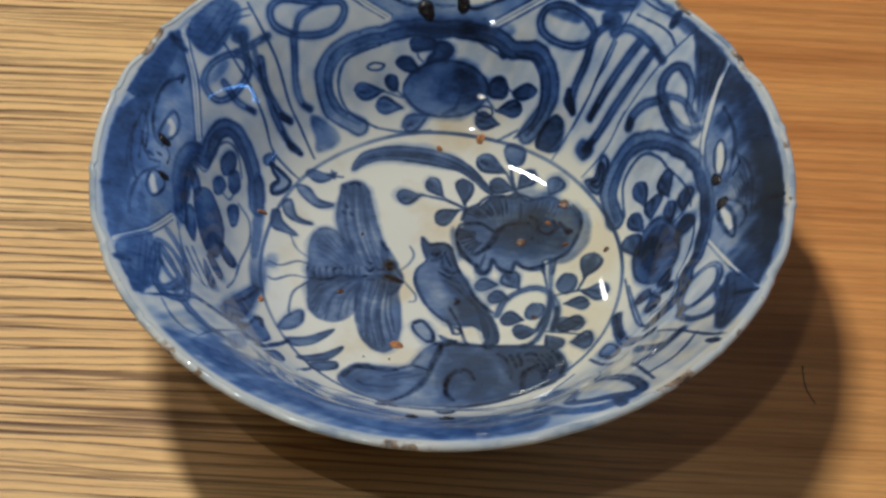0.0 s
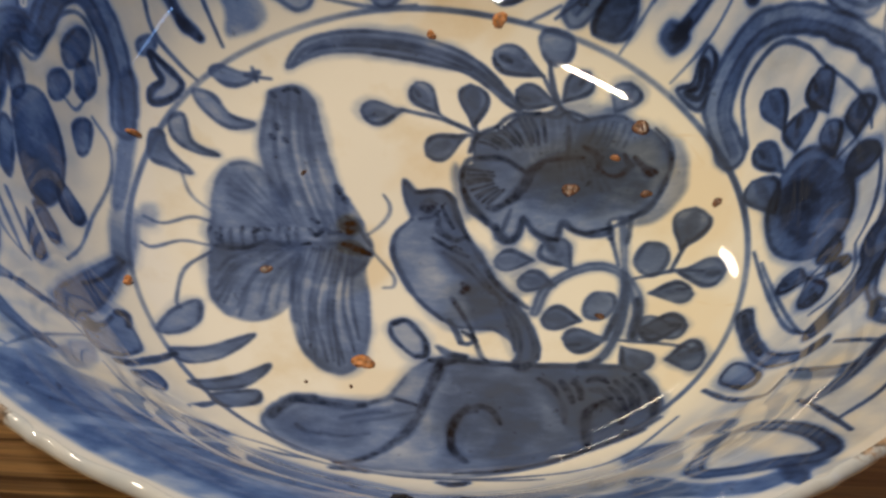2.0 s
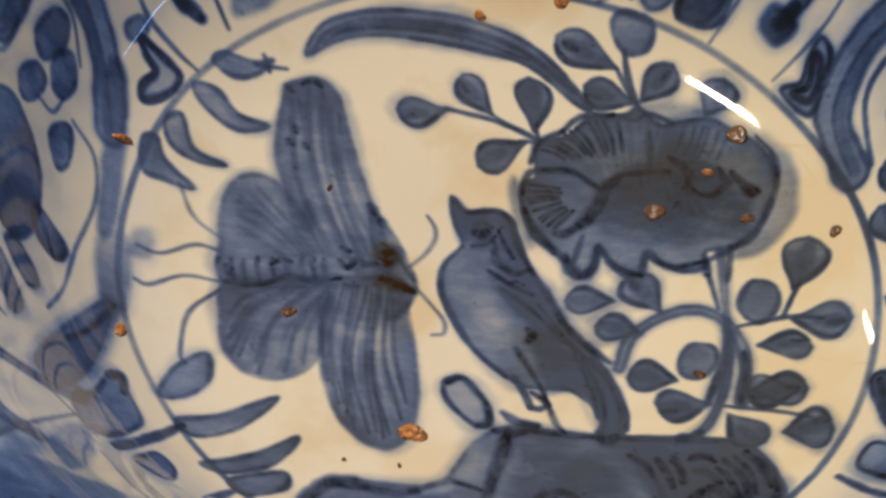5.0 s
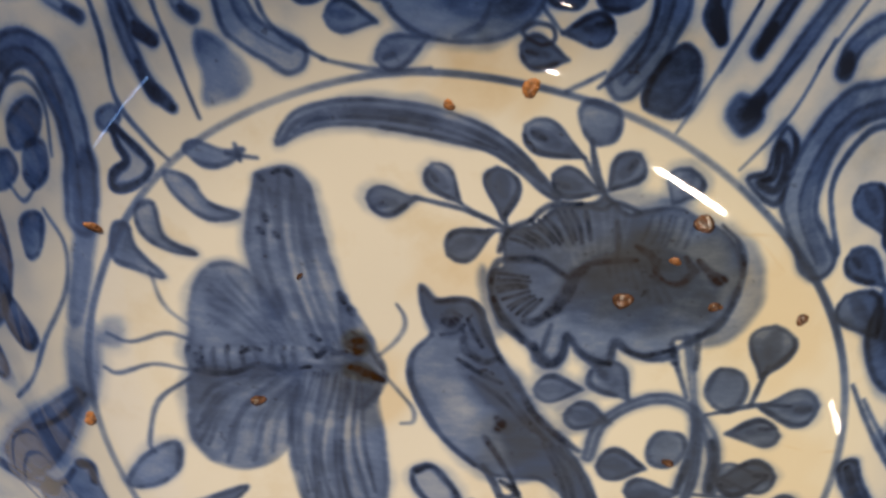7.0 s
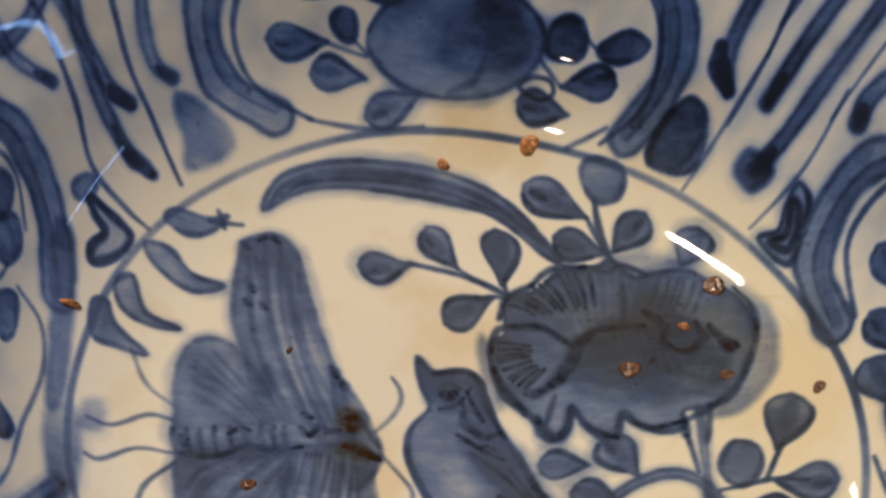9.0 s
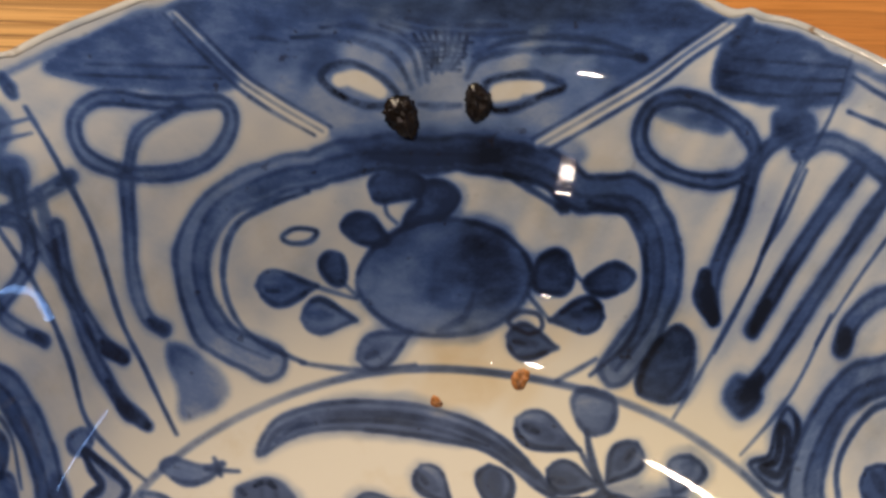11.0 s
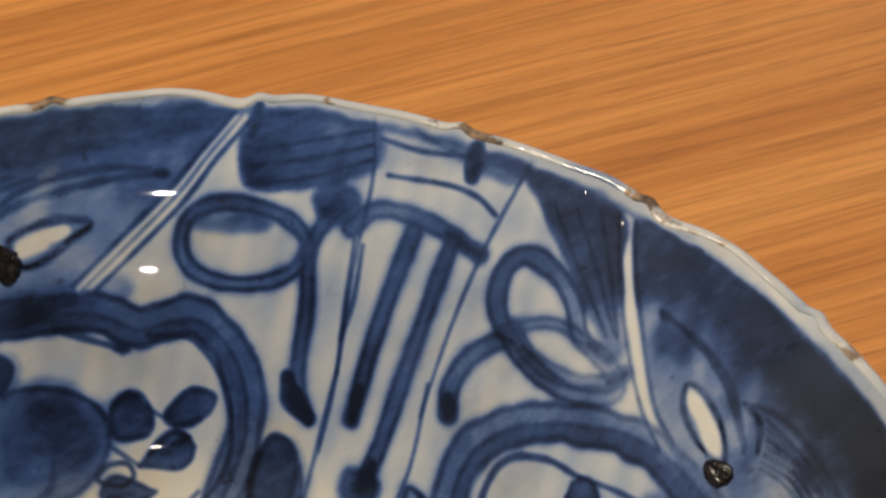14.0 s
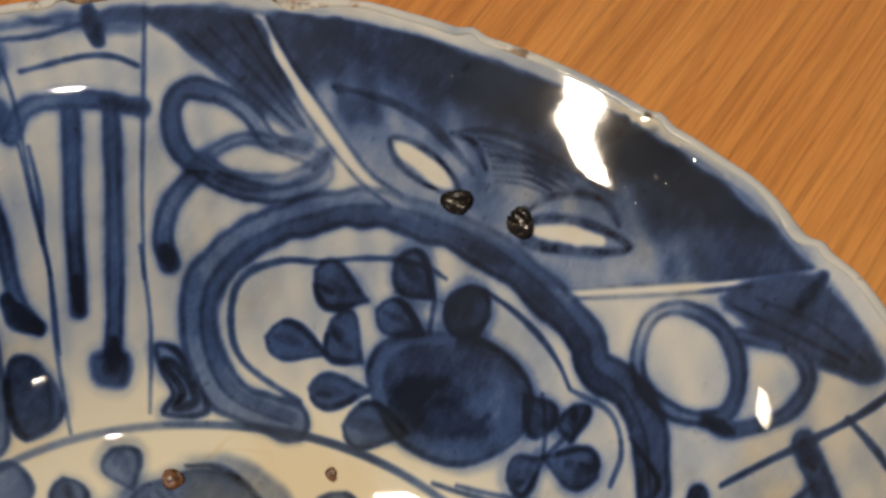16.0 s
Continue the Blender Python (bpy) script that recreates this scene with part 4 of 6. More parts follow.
    b.mark(1.6, 0.55, [(28.2, -31.4), (30.4, -30.7), (31.7, -31.8)])
    b.mark(1.6, 0.55, [(28.7, -33.6), (30.8, -34.0), (32.2, -35.9)])
    b.mark(1.6, 0.55, [(33.1, -31.5), (35.5, -35.0), (36.1, -39.2)])
    b.mark(1.6, 0.55, [(36.3, -30.5), (39.2, -33.5), (40.0, -38.3)])
    b.mark(1.6, 0.55, [(38.3, -32.6), (39.9, -37.4), (39.2, -41.6)])
    b.mark(2.4, 0.9, [(-16.7, -59.3), (-13.9, -58.3), (-11.4, -58.6)])
    b.mark(2.6, 0.95, [(2.1, -60.9), (4.1, -61.5), (6.2, -60.6)])
    b.line(0.7, 0.5, [(-21.3, -54.9), (-5.9, -58.8), (13.5, -58.5), (30.6, -56.8), (43.0, -44.4)])
    b.shape(0.65, 0.5, [(-49.7, -27.9), (-47.7, -22.1), (-43.6, -18.2), (-42.7, -22.6), (-44.8, -26.3), (-48.5, -29.0)])
    b.shape(0.6, 0.55, [(-46.9, -33.1), (-41.1, -29.9), (-32.7, -24.7), (-37.6, -31.1), (-43.9, -35.2)])
    b.shape(0.6, 0.5, [(-42.8, -40.9), (-36.0, -36.5), (-29.4, -31.8), (-32.6, -37.3), (-39.5, -41.4)])
    b.shape(0.55, 0.5, [(-38.8, -42.7), (-31.4, -38.7), (-30.9, -41.8), (-36.3, -45.2)])


def paint_back(turn):
    b = Brush(turn)
    b.wash(0.46, [(-46.2, 91.9), (-39.8, 96.9), (-25.3, 101.7), (-6.0, 103.8), (16.1, 103.1), (33.5, 99.3), (43.2, 93.2), (33.2, 88.0), (20.2, 83.6), (14.1, 80.8), (9.7, 80.1), (-13.1, 79.3), (-20.9, 80.7), (-32.1, 84.4)])
    b.wash(0.38, [(-45.8, 92.7), (-39.0, 97.3), (-25.3, 101.6), (-6.0, 103.6), (16.1, 102.7), (33.5, 99.3), (42.9, 93.2), (33.3, 93.2), (11.6, 96.3), (-6.0, 95.8), (-27.9, 93.7), (-38.2, 91.7)])
    b.wash(0.14, [(-20.9, 80.4), (-11.3, 83.4), (2.7, 83.2), (16.7, 82.0), (20.2, 79.0), (9.7, 79.8), (-13.1, 79.1), (-25.3, 78.0)])
    b.wash(0.22, [(-38.2, 92.5), (-27.9, 93.9), (-21.8, 91.5), (-25.2, 87.5), (-32.1, 87.2)])
    b.spare(0.1, 1.9, [(-45.8, 91.6), (-36.8, 85.4), (-30.4, 83.0), (-21.8, 81.1)])
    b.spare(0.1, 1.9, [(42.9, 92.5), (36.6, 89.5), (28.8, 85.8), (13.2, 81.2)])
    b.line(0.45, 0.4, [(-45.8, 91.6), (-36.8, 85.4), (-30.4, 83.0), (-21.8, 81.1)])
    b.line(0.45, 0.4, [(42.9, 92.5), (36.6, 89.5), (28.8, 85.8), (13.2, 81.2)])
    b.line(0.5, 0.6, [(-47.1, 91.3), (-38.0, 84.8), (-31.2, 82.1), (-23.1, 80.5)])
    b.line(0.5, 0.6, [(-44.3, 92.2), (-35.5, 86.0), (-29.5, 83.8), (-20.5, 81.8)])
    b.line(0.5, 0.6, [(41.9, 93.3), (35.8, 90.5), (28.0, 86.9), (11.9, 81.9)])
    b.line(0.5, 0.6, [(44.0, 91.5), (37.5, 88.6), (29.7, 84.8), (15.0, 80.6)])


def paint_back_mask(turn):
    b = Brush(turn)
    b.wash(0.35, [(-18.3, 88.3), (-21.8, 90.7), (-27.0, 90.2), (-28.7, 87.0), (-23.5, 86.4)])
    b.spare(0.03, 2.4, [(-19.3, 87.1), (-16.4, 87.8), (-13.5, 87.3)])
    b.spare(0.03, 2.2, [(-16.8, 87.2), (-12.7, 86.5)])
    b.spare(0.03, 2.4, [(6.3, 87.2), (9.5, 87.5), (12.5, 87.4)])
    b.spare(0.03, 2.0, [(5.7, 86.7), (9.1, 86.9)])
    b.ring(1.2, 0.8, [(-22.3, 87.2), (-20.1, 88.9), (-16.8, 89.4), (-12.7, 88.2), (-10, 86.5), (-11.6, 85.2), (-15.7, 84.8), (-20.2, 85.7)])
    b.ring(1.2, 0.8, [(4.3, 88.1), (8.8, 89), (13, 88.7), (16.8, 87.2), (12.9, 86.2), (8.6, 85.2), (5.2, 85.4)])
    b.line(1.0, 0.6, [(-7.7, 87.3), (-10.5, 90.7), (-14.6, 92.2), (-20.4, 92.6), (-27, 91.6)])
    b.line(0.9, 0.55, [(-6.3, 87.9), (-8, 91.7), (-12.1, 93.7), (-18.3, 94.4), (-22.4, 93.6)])
    b.line(0.8, 0.5, [(-5.2, 88.2), (-6.3, 92.1), (-9.6, 94.1), (-12.9, 94.9)])
    b.line(1.0, 0.6, [(1.2, 88.8), (3.3, 90.9), (8.9, 92), (17.3, 91.7), (24, 90.8), (29.4, 89.3)])
    b.line(0.9, 0.55, [(2.3, 91.4), (7.2, 93.2), (14, 93.7), (21.6, 92.7), (27.4, 90.8)])
    b.line(1.4, 0.8, [(28.3, 89.9), (29.6, 89.3)])
    b.line(0.8, 0.5, [(-33.5, 90.5), (-31, 90.9), (-27.8, 90.8)])
    b.line(0.8, 0.5, [(-8.7, 96.1), (-1.1, 95.5), (7.3, 95.5)])
    b.line(0.7, 0.5, [(-11.2, 95.4), (-4.5, 94.5), (3, 94.3), (10.6, 94.4)])
    b.line(1.0, 0.6, [(-6.5, 85.6), (-3.6, 85.5), (0.2, 85.7)])
    b.fan("hatch", 0.5, 0.45, [(-7.5, 94), (-4.5, 94.5), (-1.2, 94.5), (1.8, 93.9)], [(-4.8, 90.1), (-4, 89.2), (-2.9, 89.2), (-0.9, 89.8)], 0.08, 8)
    b.fan("hatch", 0.5, 0.4, [(-7.1, 93.1), (-5.9, 91.1), (-4.9, 89.2)], [(2.2, 93.2), (1.1, 91.2), (-0.1, 89.3)], 0.02, 6)
    b.wash(0.18, [(15.5, 89.4), (20.6, 89.5), (26.4, 88.4), (22.2, 87.6), (17.1, 86.4)])


def paint_west_mask(turn):
    b = Brush(turn)
    b.spare(0.05, 2.2, [(-87.7, 23.1), (-86.3, 21.6), (-86.4, 18.7)])
    b.spare(0.05, 2.6, [(-90.3, -1), (-89.7, -3.6), (-88.8, -5.9)])
    b.spare(0.72, 4.0, [(-94.2, -7.2), (-94.6, -12.4), (-93.9, -15.2)])
    b.spare(0.35, 3.0, [(-98.8, 26.4), (-100.5, 23.9), (-101.9, 20.9)])
    b.ring(1.0, 0.85, [(-86.4, 27), (-84.6, 24.1), (-85.6, 18.8), (-88.7, 14.4), (-89.9, 16.7), (-88.5, 22.5)])
    b.ring(0.9, 0.75, [(-90, 2.1), (-91.2, -1.8), (-91.1, -6), (-89.1, -8.3), (-86.8, -3.4), (-86.9, 0.8)])
    b.mark(1.1, 0.8, [(-85.1, 39.4), (-89.4, 35.5), (-91.8, 28), (-92.1, 19.3), (-90.6, 14), (-88.5, 12.8)])
    b.mark(1.5, 0.85, [(-86.2, 38.4), (-84.8, 40.3), (-85.1, 37.8)])
    b.mark(0.9, 0.65, [(-93.7, 25.6), (-94.4, 17.4), (-94.1, 9.9), (-91.5, 5.1)])
    b.mark(1.0, 0.7, [(-94.6, 22.1), (-93.2, 15.6), (-93.1, 8.9)])
    b.mark(0.9, 0.65, [(-95.4, 22.1), (-97.2, 12), (-96.6, 1.5), (-94.3, -5.1)])
    b.mark(0.7, 0.6, [(-96.9, 17.3), (-98.1, 7.3), (-97.5, -1.9)])
    b.mark(1.4, 0.8, [(-92.2, 7.8), (-90.9, 7.3)])
    b.mark(1.4, 0.8, [(-89.6, 9.2), (-88.5, 9.1)])
    b.line(0.8, 0.55, [(-88.6, 4.7), (-93.2, -2.3), (-95, -12), (-94.4, -20.2)])
    b.mark(0.7, 0.6, [(-87.3, 12.9), (-86.3, 11), (-86.6, 7.5)])
    b.mark(1.2, 0.7, [(-91.1, 5.4), (-88.8, 6.3)])
    b.mark(0.7, 0.6, [(-96.3, 19.2), (-94.8, 12.3), (-94.5, 3.4)])


def paint_back_medallion(turn):
    b = Brush(turn)
    b.band(6.0, 0.40, 0.55, [(-29.8, 55.4), (-38.3, 56.5), (-41.7, 60.7), (-41.2, 65.6), (-37.2, 70.6), (-28.7, 75.3), (-23.1, 77.0), (-21.4, 77.8), (-14.0, 79.8), (0.9, 80.7), (13.2, 79.1), (19.3, 76.0), (21.1, 75.4), (28.0, 74.0), (31.8, 70.0), (33.0, 65.4), (31.5, 60.8), (25.9, 55.9)])
    b.line(0.7, 0.5, [(22.0, 55.6), (28.1, 59.0), (30.5, 63.9), (29.7, 68.3), (26.7, 72.3), (21.1, 74.4)])
    b.line(0.8, 0.55, [(-24.2, 56.4), (-32.4, 57.7), (-36.4, 60.4), (-37.2, 64.1), (-35.2, 68.5), (-29.6, 72.1), (-24.0, 74.6)])
    b.line(0.8, 0.5, [(7.8, 78.6), (12.4, 76.5), (17.0, 74.4)])
    b.mark(1.6, 0.8, [(16.4, 74.6), (17.6, 74.2)])
    b.shape(0.44, 0.45, [(-15.9, 67.3), (-13.2, 70.8), (-7.0, 73.6), (0.1, 74.3), (7.1, 73.0), (12.0, 69.8), (11.6, 66.5), (7.1, 63.4), (0.0, 62.2), (-8.0, 62.4), (-13.7, 64.6)])
    b.wash(0.3, [(-4.1, 69.2), (-1.4, 72.0), (6.3, 72.6), (9.5, 69.7), (8.5, 65.9), (-2.6, 65.8)])
    b.wash(0.1, [(-6.2, 69.7), (-0.8, 71.9), (7.1, 71.7), (11.1, 68.8), (8.0, 65.6), (0.9, 64.8), (-5.3, 66.4)])
    b.line(0.9, 0.3, [(3.1, 67.0), (1.4, 64.2), (-2.6, 62.7)])
    b.leaf(3.4, [(-22.3, 65.7), (-31.9, 63.4)])
    b.shape(0.85, 0.5, [(-21.8, 68.1), (-20.4, 69.3), (-18.3, 69.2), (-17.8, 67.0), (-19.2, 66.3), (-21.3, 67.1)])
    b.leaf(3.9, [(-15.9, 62.9), (-24.7, 61.7)])
    b.shape(0.92, 0.5, [(-18.5, 72.0), (-16.8, 73.4), (-13.9, 73.8), (-12.3, 72.8), (-11.1, 71.7), (-13.2, 71.1), (-16.5, 71.1)])
    b.ring(0.7, 0.55, [(-28.0, 69.2), (-25.8, 70.5), (-22.6, 70.9), (-23.7, 69.7), (-26.7, 68.9)])
    b.shape(0.98, 0.5, [(-14.1, 76.6), (-12.8, 77.9), (-8.6, 78.5), (-5.7, 77.9), (-6.0, 76.5), (-9.6, 75.7), (-12.9, 75.3)])
    b.shape(0.98, 0.5, [(-6.0, 77.3), (-2.8, 77.9), (-0.3, 77.3), (0.3, 76.1), (-1.7, 74.7), (-5.1, 74.0), (-8.1, 73.3), (-7.6, 74.4), (-6.1, 75.5)])
    b.shape(0.8, 0.5, [(13.2, 69.5), (15.5, 70.5), (18.0, 69.9), (19.0, 67.9), (18.3, 66.2), (16.2, 66.2), (13.1, 67.1)])
    b.shape(0.8, 0.5, [(20.9, 66.8), (23.0, 67.5), (25.6, 67.7), (28.5, 66.0), (27.6, 64.9), (24.6, 64.8), (21.7, 65.6)])
    b.leaf(3.9, [(15.5, 63.3), (24.0, 62.5)])
    b.leaf(4.2, [(16.8, 59.8), (8.7, 61.9)])
    b.leaf(4.4, [(-6.9, 62.3), (-15.5, 58.2)])
    b.line(0.5, 0.4, [(-22.4, 65.6), (-15.9, 65.4)])
    b.line(0.5, 0.4, [(-18.5, 66.9), (-15.7, 65.7)])
    b.line(0.5, 0.4, [(-9.7, 73.5), (-11.2, 74.2), (-11.7, 75.4)])
    b.line(0.5, 0.4, [(-8.4, 74.1), (-7.0, 75.2), (-6.1, 75.6)])
    b.line(0.5, 0.4, [(12.0, 66.5), (15.5, 63.3)])
    b.line(0.5, 0.4, [(18.6, 68.4), (20.3, 67.0)])
    b.ring(0.6, 0.5, [(8.9, 63.6), (10.7, 64.7), (13.7, 64.1), (14.2, 62.5), (12.0, 62.0)])
    b.line(0.6, 0.45, [(-24.6, 56.3), (-15.0, 56.8), (-6.2, 58.2)])
    b.line(0.6, 0.45, [(16.7, 55.5), (22.9, 57.6)])
    b.wash(0.38, [(-45.4, 52.7), (-38.2, 52.8), (-35.8, 49.5), (-42.7, 43.8), (-44.2, 47.8)])
    b.shape(0.5, 0.4, [(29.7, 51.9), (31.3, 56.7), (34.7, 58.7), (37.8, 56.5), (37.5, 51.7), (35.0, 49.6)])


def paint_back_knots(turn):
    b = Brush(turn)
    b.wash(0.62, [(42.9, 91.3), (50.3, 90.8), (60.7, 83.9), (59.5, 77.5), (48.1, 79.8), (40.3, 84.0)])
    b.hatch(0.6, 0.3, [(41.6, 85.8), (54.0, 82.0), (59.7, 80.6)])
    b.hatch(0.6, 0.3, [(40.7, 83.7), (49.8, 80.6), (58.8, 78.8)])
    b.hatch(0.6, 0.3, [(43.4, 87.3), (54.2, 84.4), (60.2, 82.5)])
    b.loop(2.3, 0.45, 0.6, [(28.8, 80.7), (31.4, 83.4), (37.3, 82.7), (43.9, 78.3), (46.5, 73.7), (43.0, 71.9), (35.6, 74.2), (30.1, 77.6)])
    b.wash(0.6, [(49.3, 78.4), (53.4, 78.2), (55.3, 75.0), (52.4, 73.6), (49.6, 75.1)])
    b.band(2.3, 0.45, 0.6, [(52.1, 75.5), (46.7, 72.9), (44.2, 67.7), (40.6, 61.9), (40.8, 57.9)])
    b.line(1.2, 0.7, [(39.4, 60.7), (40.7, 57.4)])
    b.wash(0.65, [(-64.4, 79.8), (-57.3, 86.2), (-47.5, 91.0), (-38.0, 86.3), (-36.7, 82.9), (-52.9, 79.2), (-62.7, 78.1)])
    b.hatch(0.6, 0.3, [(-60.3, 79.1), (-48.9, 81.7), (-38.0, 84.1)])
    b.hatch(0.6, 0.3, [(-58.7, 81.1), (-48.9, 83.4), (-39.7, 85.2)])
    b.loop(2.3, 0.45, 0.6, [(-60.0, 72.4), (-56.1, 76.8), (-46.3, 78.7), (-38.0, 81.1), (-36.3, 78.4), (-40.5, 73.3), (-50.3, 68.9), (-57.9, 68.1)])
    b.band(1.8, 0.4, 0.6, [(-51.9, 68.9), (-50.3, 73.8), (-44.2, 79.0)])
    b.band(2.3, 0.45, 0.6, [(-52.1, 68.0), (-51.5, 62.3), (-50.7, 57.1), (-48.8, 54.0), (-46.0, 53.8)])
    b.wash(0.25, [(30.5, 83.2), (40.6, 79.8), (41.4, 77.6), (33.0, 80.8)])


def paint_narrow(turn):
    b = Brush(turn)
    b.line(0.4, 0.38, [(61.3, 84.1), (57.9, 76.1), (51.5, 67.6), (46.0, 59.5), (41.1, 54.1)])
    b.line(0.45, 0.38, [(46.2, 59.9), (40.8, 54.3), (34.8, 47.3)])
    b.line(0.4, 0.38, [(79.7, 66.7), (70.3, 60.2), (62.0, 54.2), (55.4, 48.7)])
    b.line(0.45, 0.38, [(57.4, 51.0), (52.4, 45.0), (44.7, 39.4)])
    b.line(0.5, 0.45, [(61.2, 80.8), (65.9, 76.4), (71.4, 72.6)])
    b.line(0.6, 0.5, [(60.3, 75.7), (67.6, 70.3), (71.0, 66.4), (72.4, 62.8)])
    b.band(2.6, 0.45, 0.5, [(53.1, 72.1), (57.5, 72.2), (63.3, 67.3), (68.6, 59.3)])
    b.line(0.45, 0.4, [(53.0, 70.7), (48.8, 64.1), (46.1, 59.5)])
    b.band(2.5, 0.5, 0.6, [(65.7, 63.0), (56.4, 55.2), (49.8, 50.0), (45.2, 47.4)])
    b.band(2.5, 0.5, 0.6, [(61.2, 67.1), (52.3, 59.9), (46.5, 54.4)])
    b.line(0.6, 0.4, [(53.9, 69.5), (50.9, 65.2), (47.7, 62.3)])
    b.line(2.2, 0.85, [(39.4, 62.9), (39.3, 60.2), (41.0, 57.8)])
    b.wash(0.7, [(44.7, 50.3), (47.9, 46.1), (45.1, 44.4), (42.3, 47.4), (42.6, 49.5)])
    b.shape(0.5, 0.35, [(34.5, 58.8), (37.4, 57.2), (37.3, 53.4), (33.7, 50.4), (29.4, 52.4), (30.2, 55.1)])
    b.shape(0.30, 0.7, [(51.5, 43.2), (53, 40.4), (52.1, 37.1), (50.7, 32.8), (48.8, 33.2), (46, 37.6), (48.8, 37.8), (49.8, 40.8)])
    b.ring(1.3, 0.85, [(50.7, 41.2), (51.6, 38.5), (50.2, 34.6), (47.7, 36.6), (49.9, 37)])
    b.wash(0.30, [(65.8, 81.3), (68.0, 76.7), (78.0, 67.2), (75.6, 65.5), (68.9, 75.2)])
    b.wash(0.3, [(73.7, 72.2), (79.7, 67.4), (77.9, 65.7), (74.3, 70.4)])


def paint_right(turn):
    b = Brush(turn)
    b.wash(0.52, [(89.6, 50.1), (98.7, 33.3), (101.5, 19.7), (103.9, 6.1), (104.2, -9.3), (102.1, -23.7), (95.3, -40.5), (90.8, -32.3), (82.9, -9.3), (82.3, 1.0), (81.7, 21.0), (81.8, 29.7)])
    b.wash(0.4, [(91.8, 43.1), (99.1, 31.5), (101.2, 19.5), (103.6, 5.9), (103.9, -9.5), (101.9, -23.9), (95.7, -39.6), (96.1, -30.1), (97.9, -12.3), (97.9, 7.1), (94.6, 25.2)])
    b.wash(0.2, [(87.2, 33.6), (87.9, 26.8), (83.4, 25.5), (82.8, 30.4)])
    b.spare(0.1, 1.5, [(88.4, 51.9), (85.8, 45.3), (83.4, 37.2), (81.2, 27.1), (81.4, 20.9)])
    b.spare(0.1, 1.5, [(82.4, -9.6), (86.9, -24.0), (90.3, -32.7), (94.4, -40.9)])
    b.line(0.5, 0.55, [(87.8, 53.0), (85.1, 46.4), (82.4, 38.1), (80.7, 28.8), (80.6, 21.3)])
    b.line(0.5, 0.5, [(89.4, 50.5), (86.8, 44.4), (84.3, 36.3), (82.1, 26.7), (82.3, 20.3)])
    b.line(0.5, 0.5, [(82.6, -8.6), (87.5, -23.6), (91.0, -32.2), (95.1, -40.4)])
    b.line(0.5, 0.5, [(82.2, -10.7), (86.2, -24.4), (90.0, -33.7)])
    b.spare(0.03, 3.0, [(86.4, 23.4), (86.5, 20), (86, 15.5)])
    b.spare(0.03, 3.0, [(86.8, 22.7), (86.8, 18.7)])
    b.spare(0.03, 2.8, [(87, -0.4), (88.1, -4.5), (88.4, -9.6)])
    b.spare(0.03, 2.4, [(86.6, -1.7), (87.5, -6.8)])
    b.ring(0.9, 0.75, [(86.4, 25.7), (87.7, 22.5), (87.6, 16.7), (86, 12.8), (84.8, 16.7), (84.7, 22.6)])
    b.mark(2.0, 0.9, [(85.1, 0.1), (85.5, -3.0), (86.3, -5.8)])
    b.ring(1.4, 0.9, [(86.6, 1.7), (88.8, -2.5), (89.9, -8.5), (89.3, -14.5), (87.4, -10.8), (86, -4.6), (85.5, -0.1)])
    b.mark(1.4, 0.85, [(85.2, 0.7), (85.7, -2.9), (86.6, -6.5)])
    b.line(0.8, 0.55, [(87.7, 36.1), (90.3, 28.5), (90.9, 20.7), (88.9, 12.6)])
    b.line(0.7, 0.5, [(88.9, 32.8), (90.4, 24.4), (89.8, 16.8), (88.5, 11.9)])
    b.line(0.7, 0.5, [(90.2, 28.4), (90.2, 20.1), (88.9, 14.1)])
    b.mark(1.0, 0.7, [(91.3, 17.9), (91.7, 14), (89.8, 10.6)])
    b.mark(1.2, 0.75, [(88.2, 2), (90.5, 0.2), (92.5, -3.4), (93.1, -6.8)])
    b.line(0.9, 0.55, [(93.1, -6.8), (92.5, -9.1), (91.1, -11.5)])
    b.mark(1.2, 0.7, [(99, 21.1), (100.3, 20.7)])
    b.mark(1.2, 0.7, [(102.6, -7.4), (104.7, -9.5)])
    b.line(0.7, 0.5, [(91.3, 17.9), (94, 13.6), (95.1, 7.3), (95.2, 0.4), (94.5, -5.9)])
    b.mark(1.5, 0.75, [(87.4, 36.7), (87.7, 35.5)])
    b.line(0.8, 0.45, [(92.7, 15.7), (94.8, 10.1), (95.1, 1.3), (94.6, -5.8)])
    b.fan("hatch", 0.45, 0.5, [(92.6, 13.8), (91.5, 11.1), (90.2, 9.7), (89, 8.1)], [(94.7, -2.9), (93.5, -2.7), (92.3, -1.5), (90.5, 1.1)], 0.05, 9)
    b.wash(0.40, [(88.0, 13.0), (89.9, 11.4), (89.3, 7.7), (86.1, 5.2), (84.6, 7.1), (85.7, 10.0)])
    b.line(1.8, 0.5, [(88.2, 2.6), (90.5, 0.9), (92.4, -2.3), (92.9, -5.7)])
    b.wash(0.36, [(87.2, 13.9), (88, 11.4), (88.6, 5.8), (88.2, 2.4), (85.7, 4.6), (85.3, 8.3), (85.8, 11.8)])
    b.wash(0.24, [(86.9, 35.5), (88.2, 29.1), (87.1, 25.2), (84.2, 29.3), (84.1, 33.5)])
    b.band(6.0, 0.48, 0.5, [(55.9, 20.6), (53.5, 30.7), (55.9, 37.6), (60.2, 40.8), (65.9, 39.3), (71.2, 35.1), (74.9, 30.7), (78.0, 26.1), (81.0, 18.4), (82.7, 6.3), (81.6, -5.5), (78.8, -14.7), (76.6, -17.8), (75.2, -24.2), (71.2, -30.3), (65.6, -34.8)])
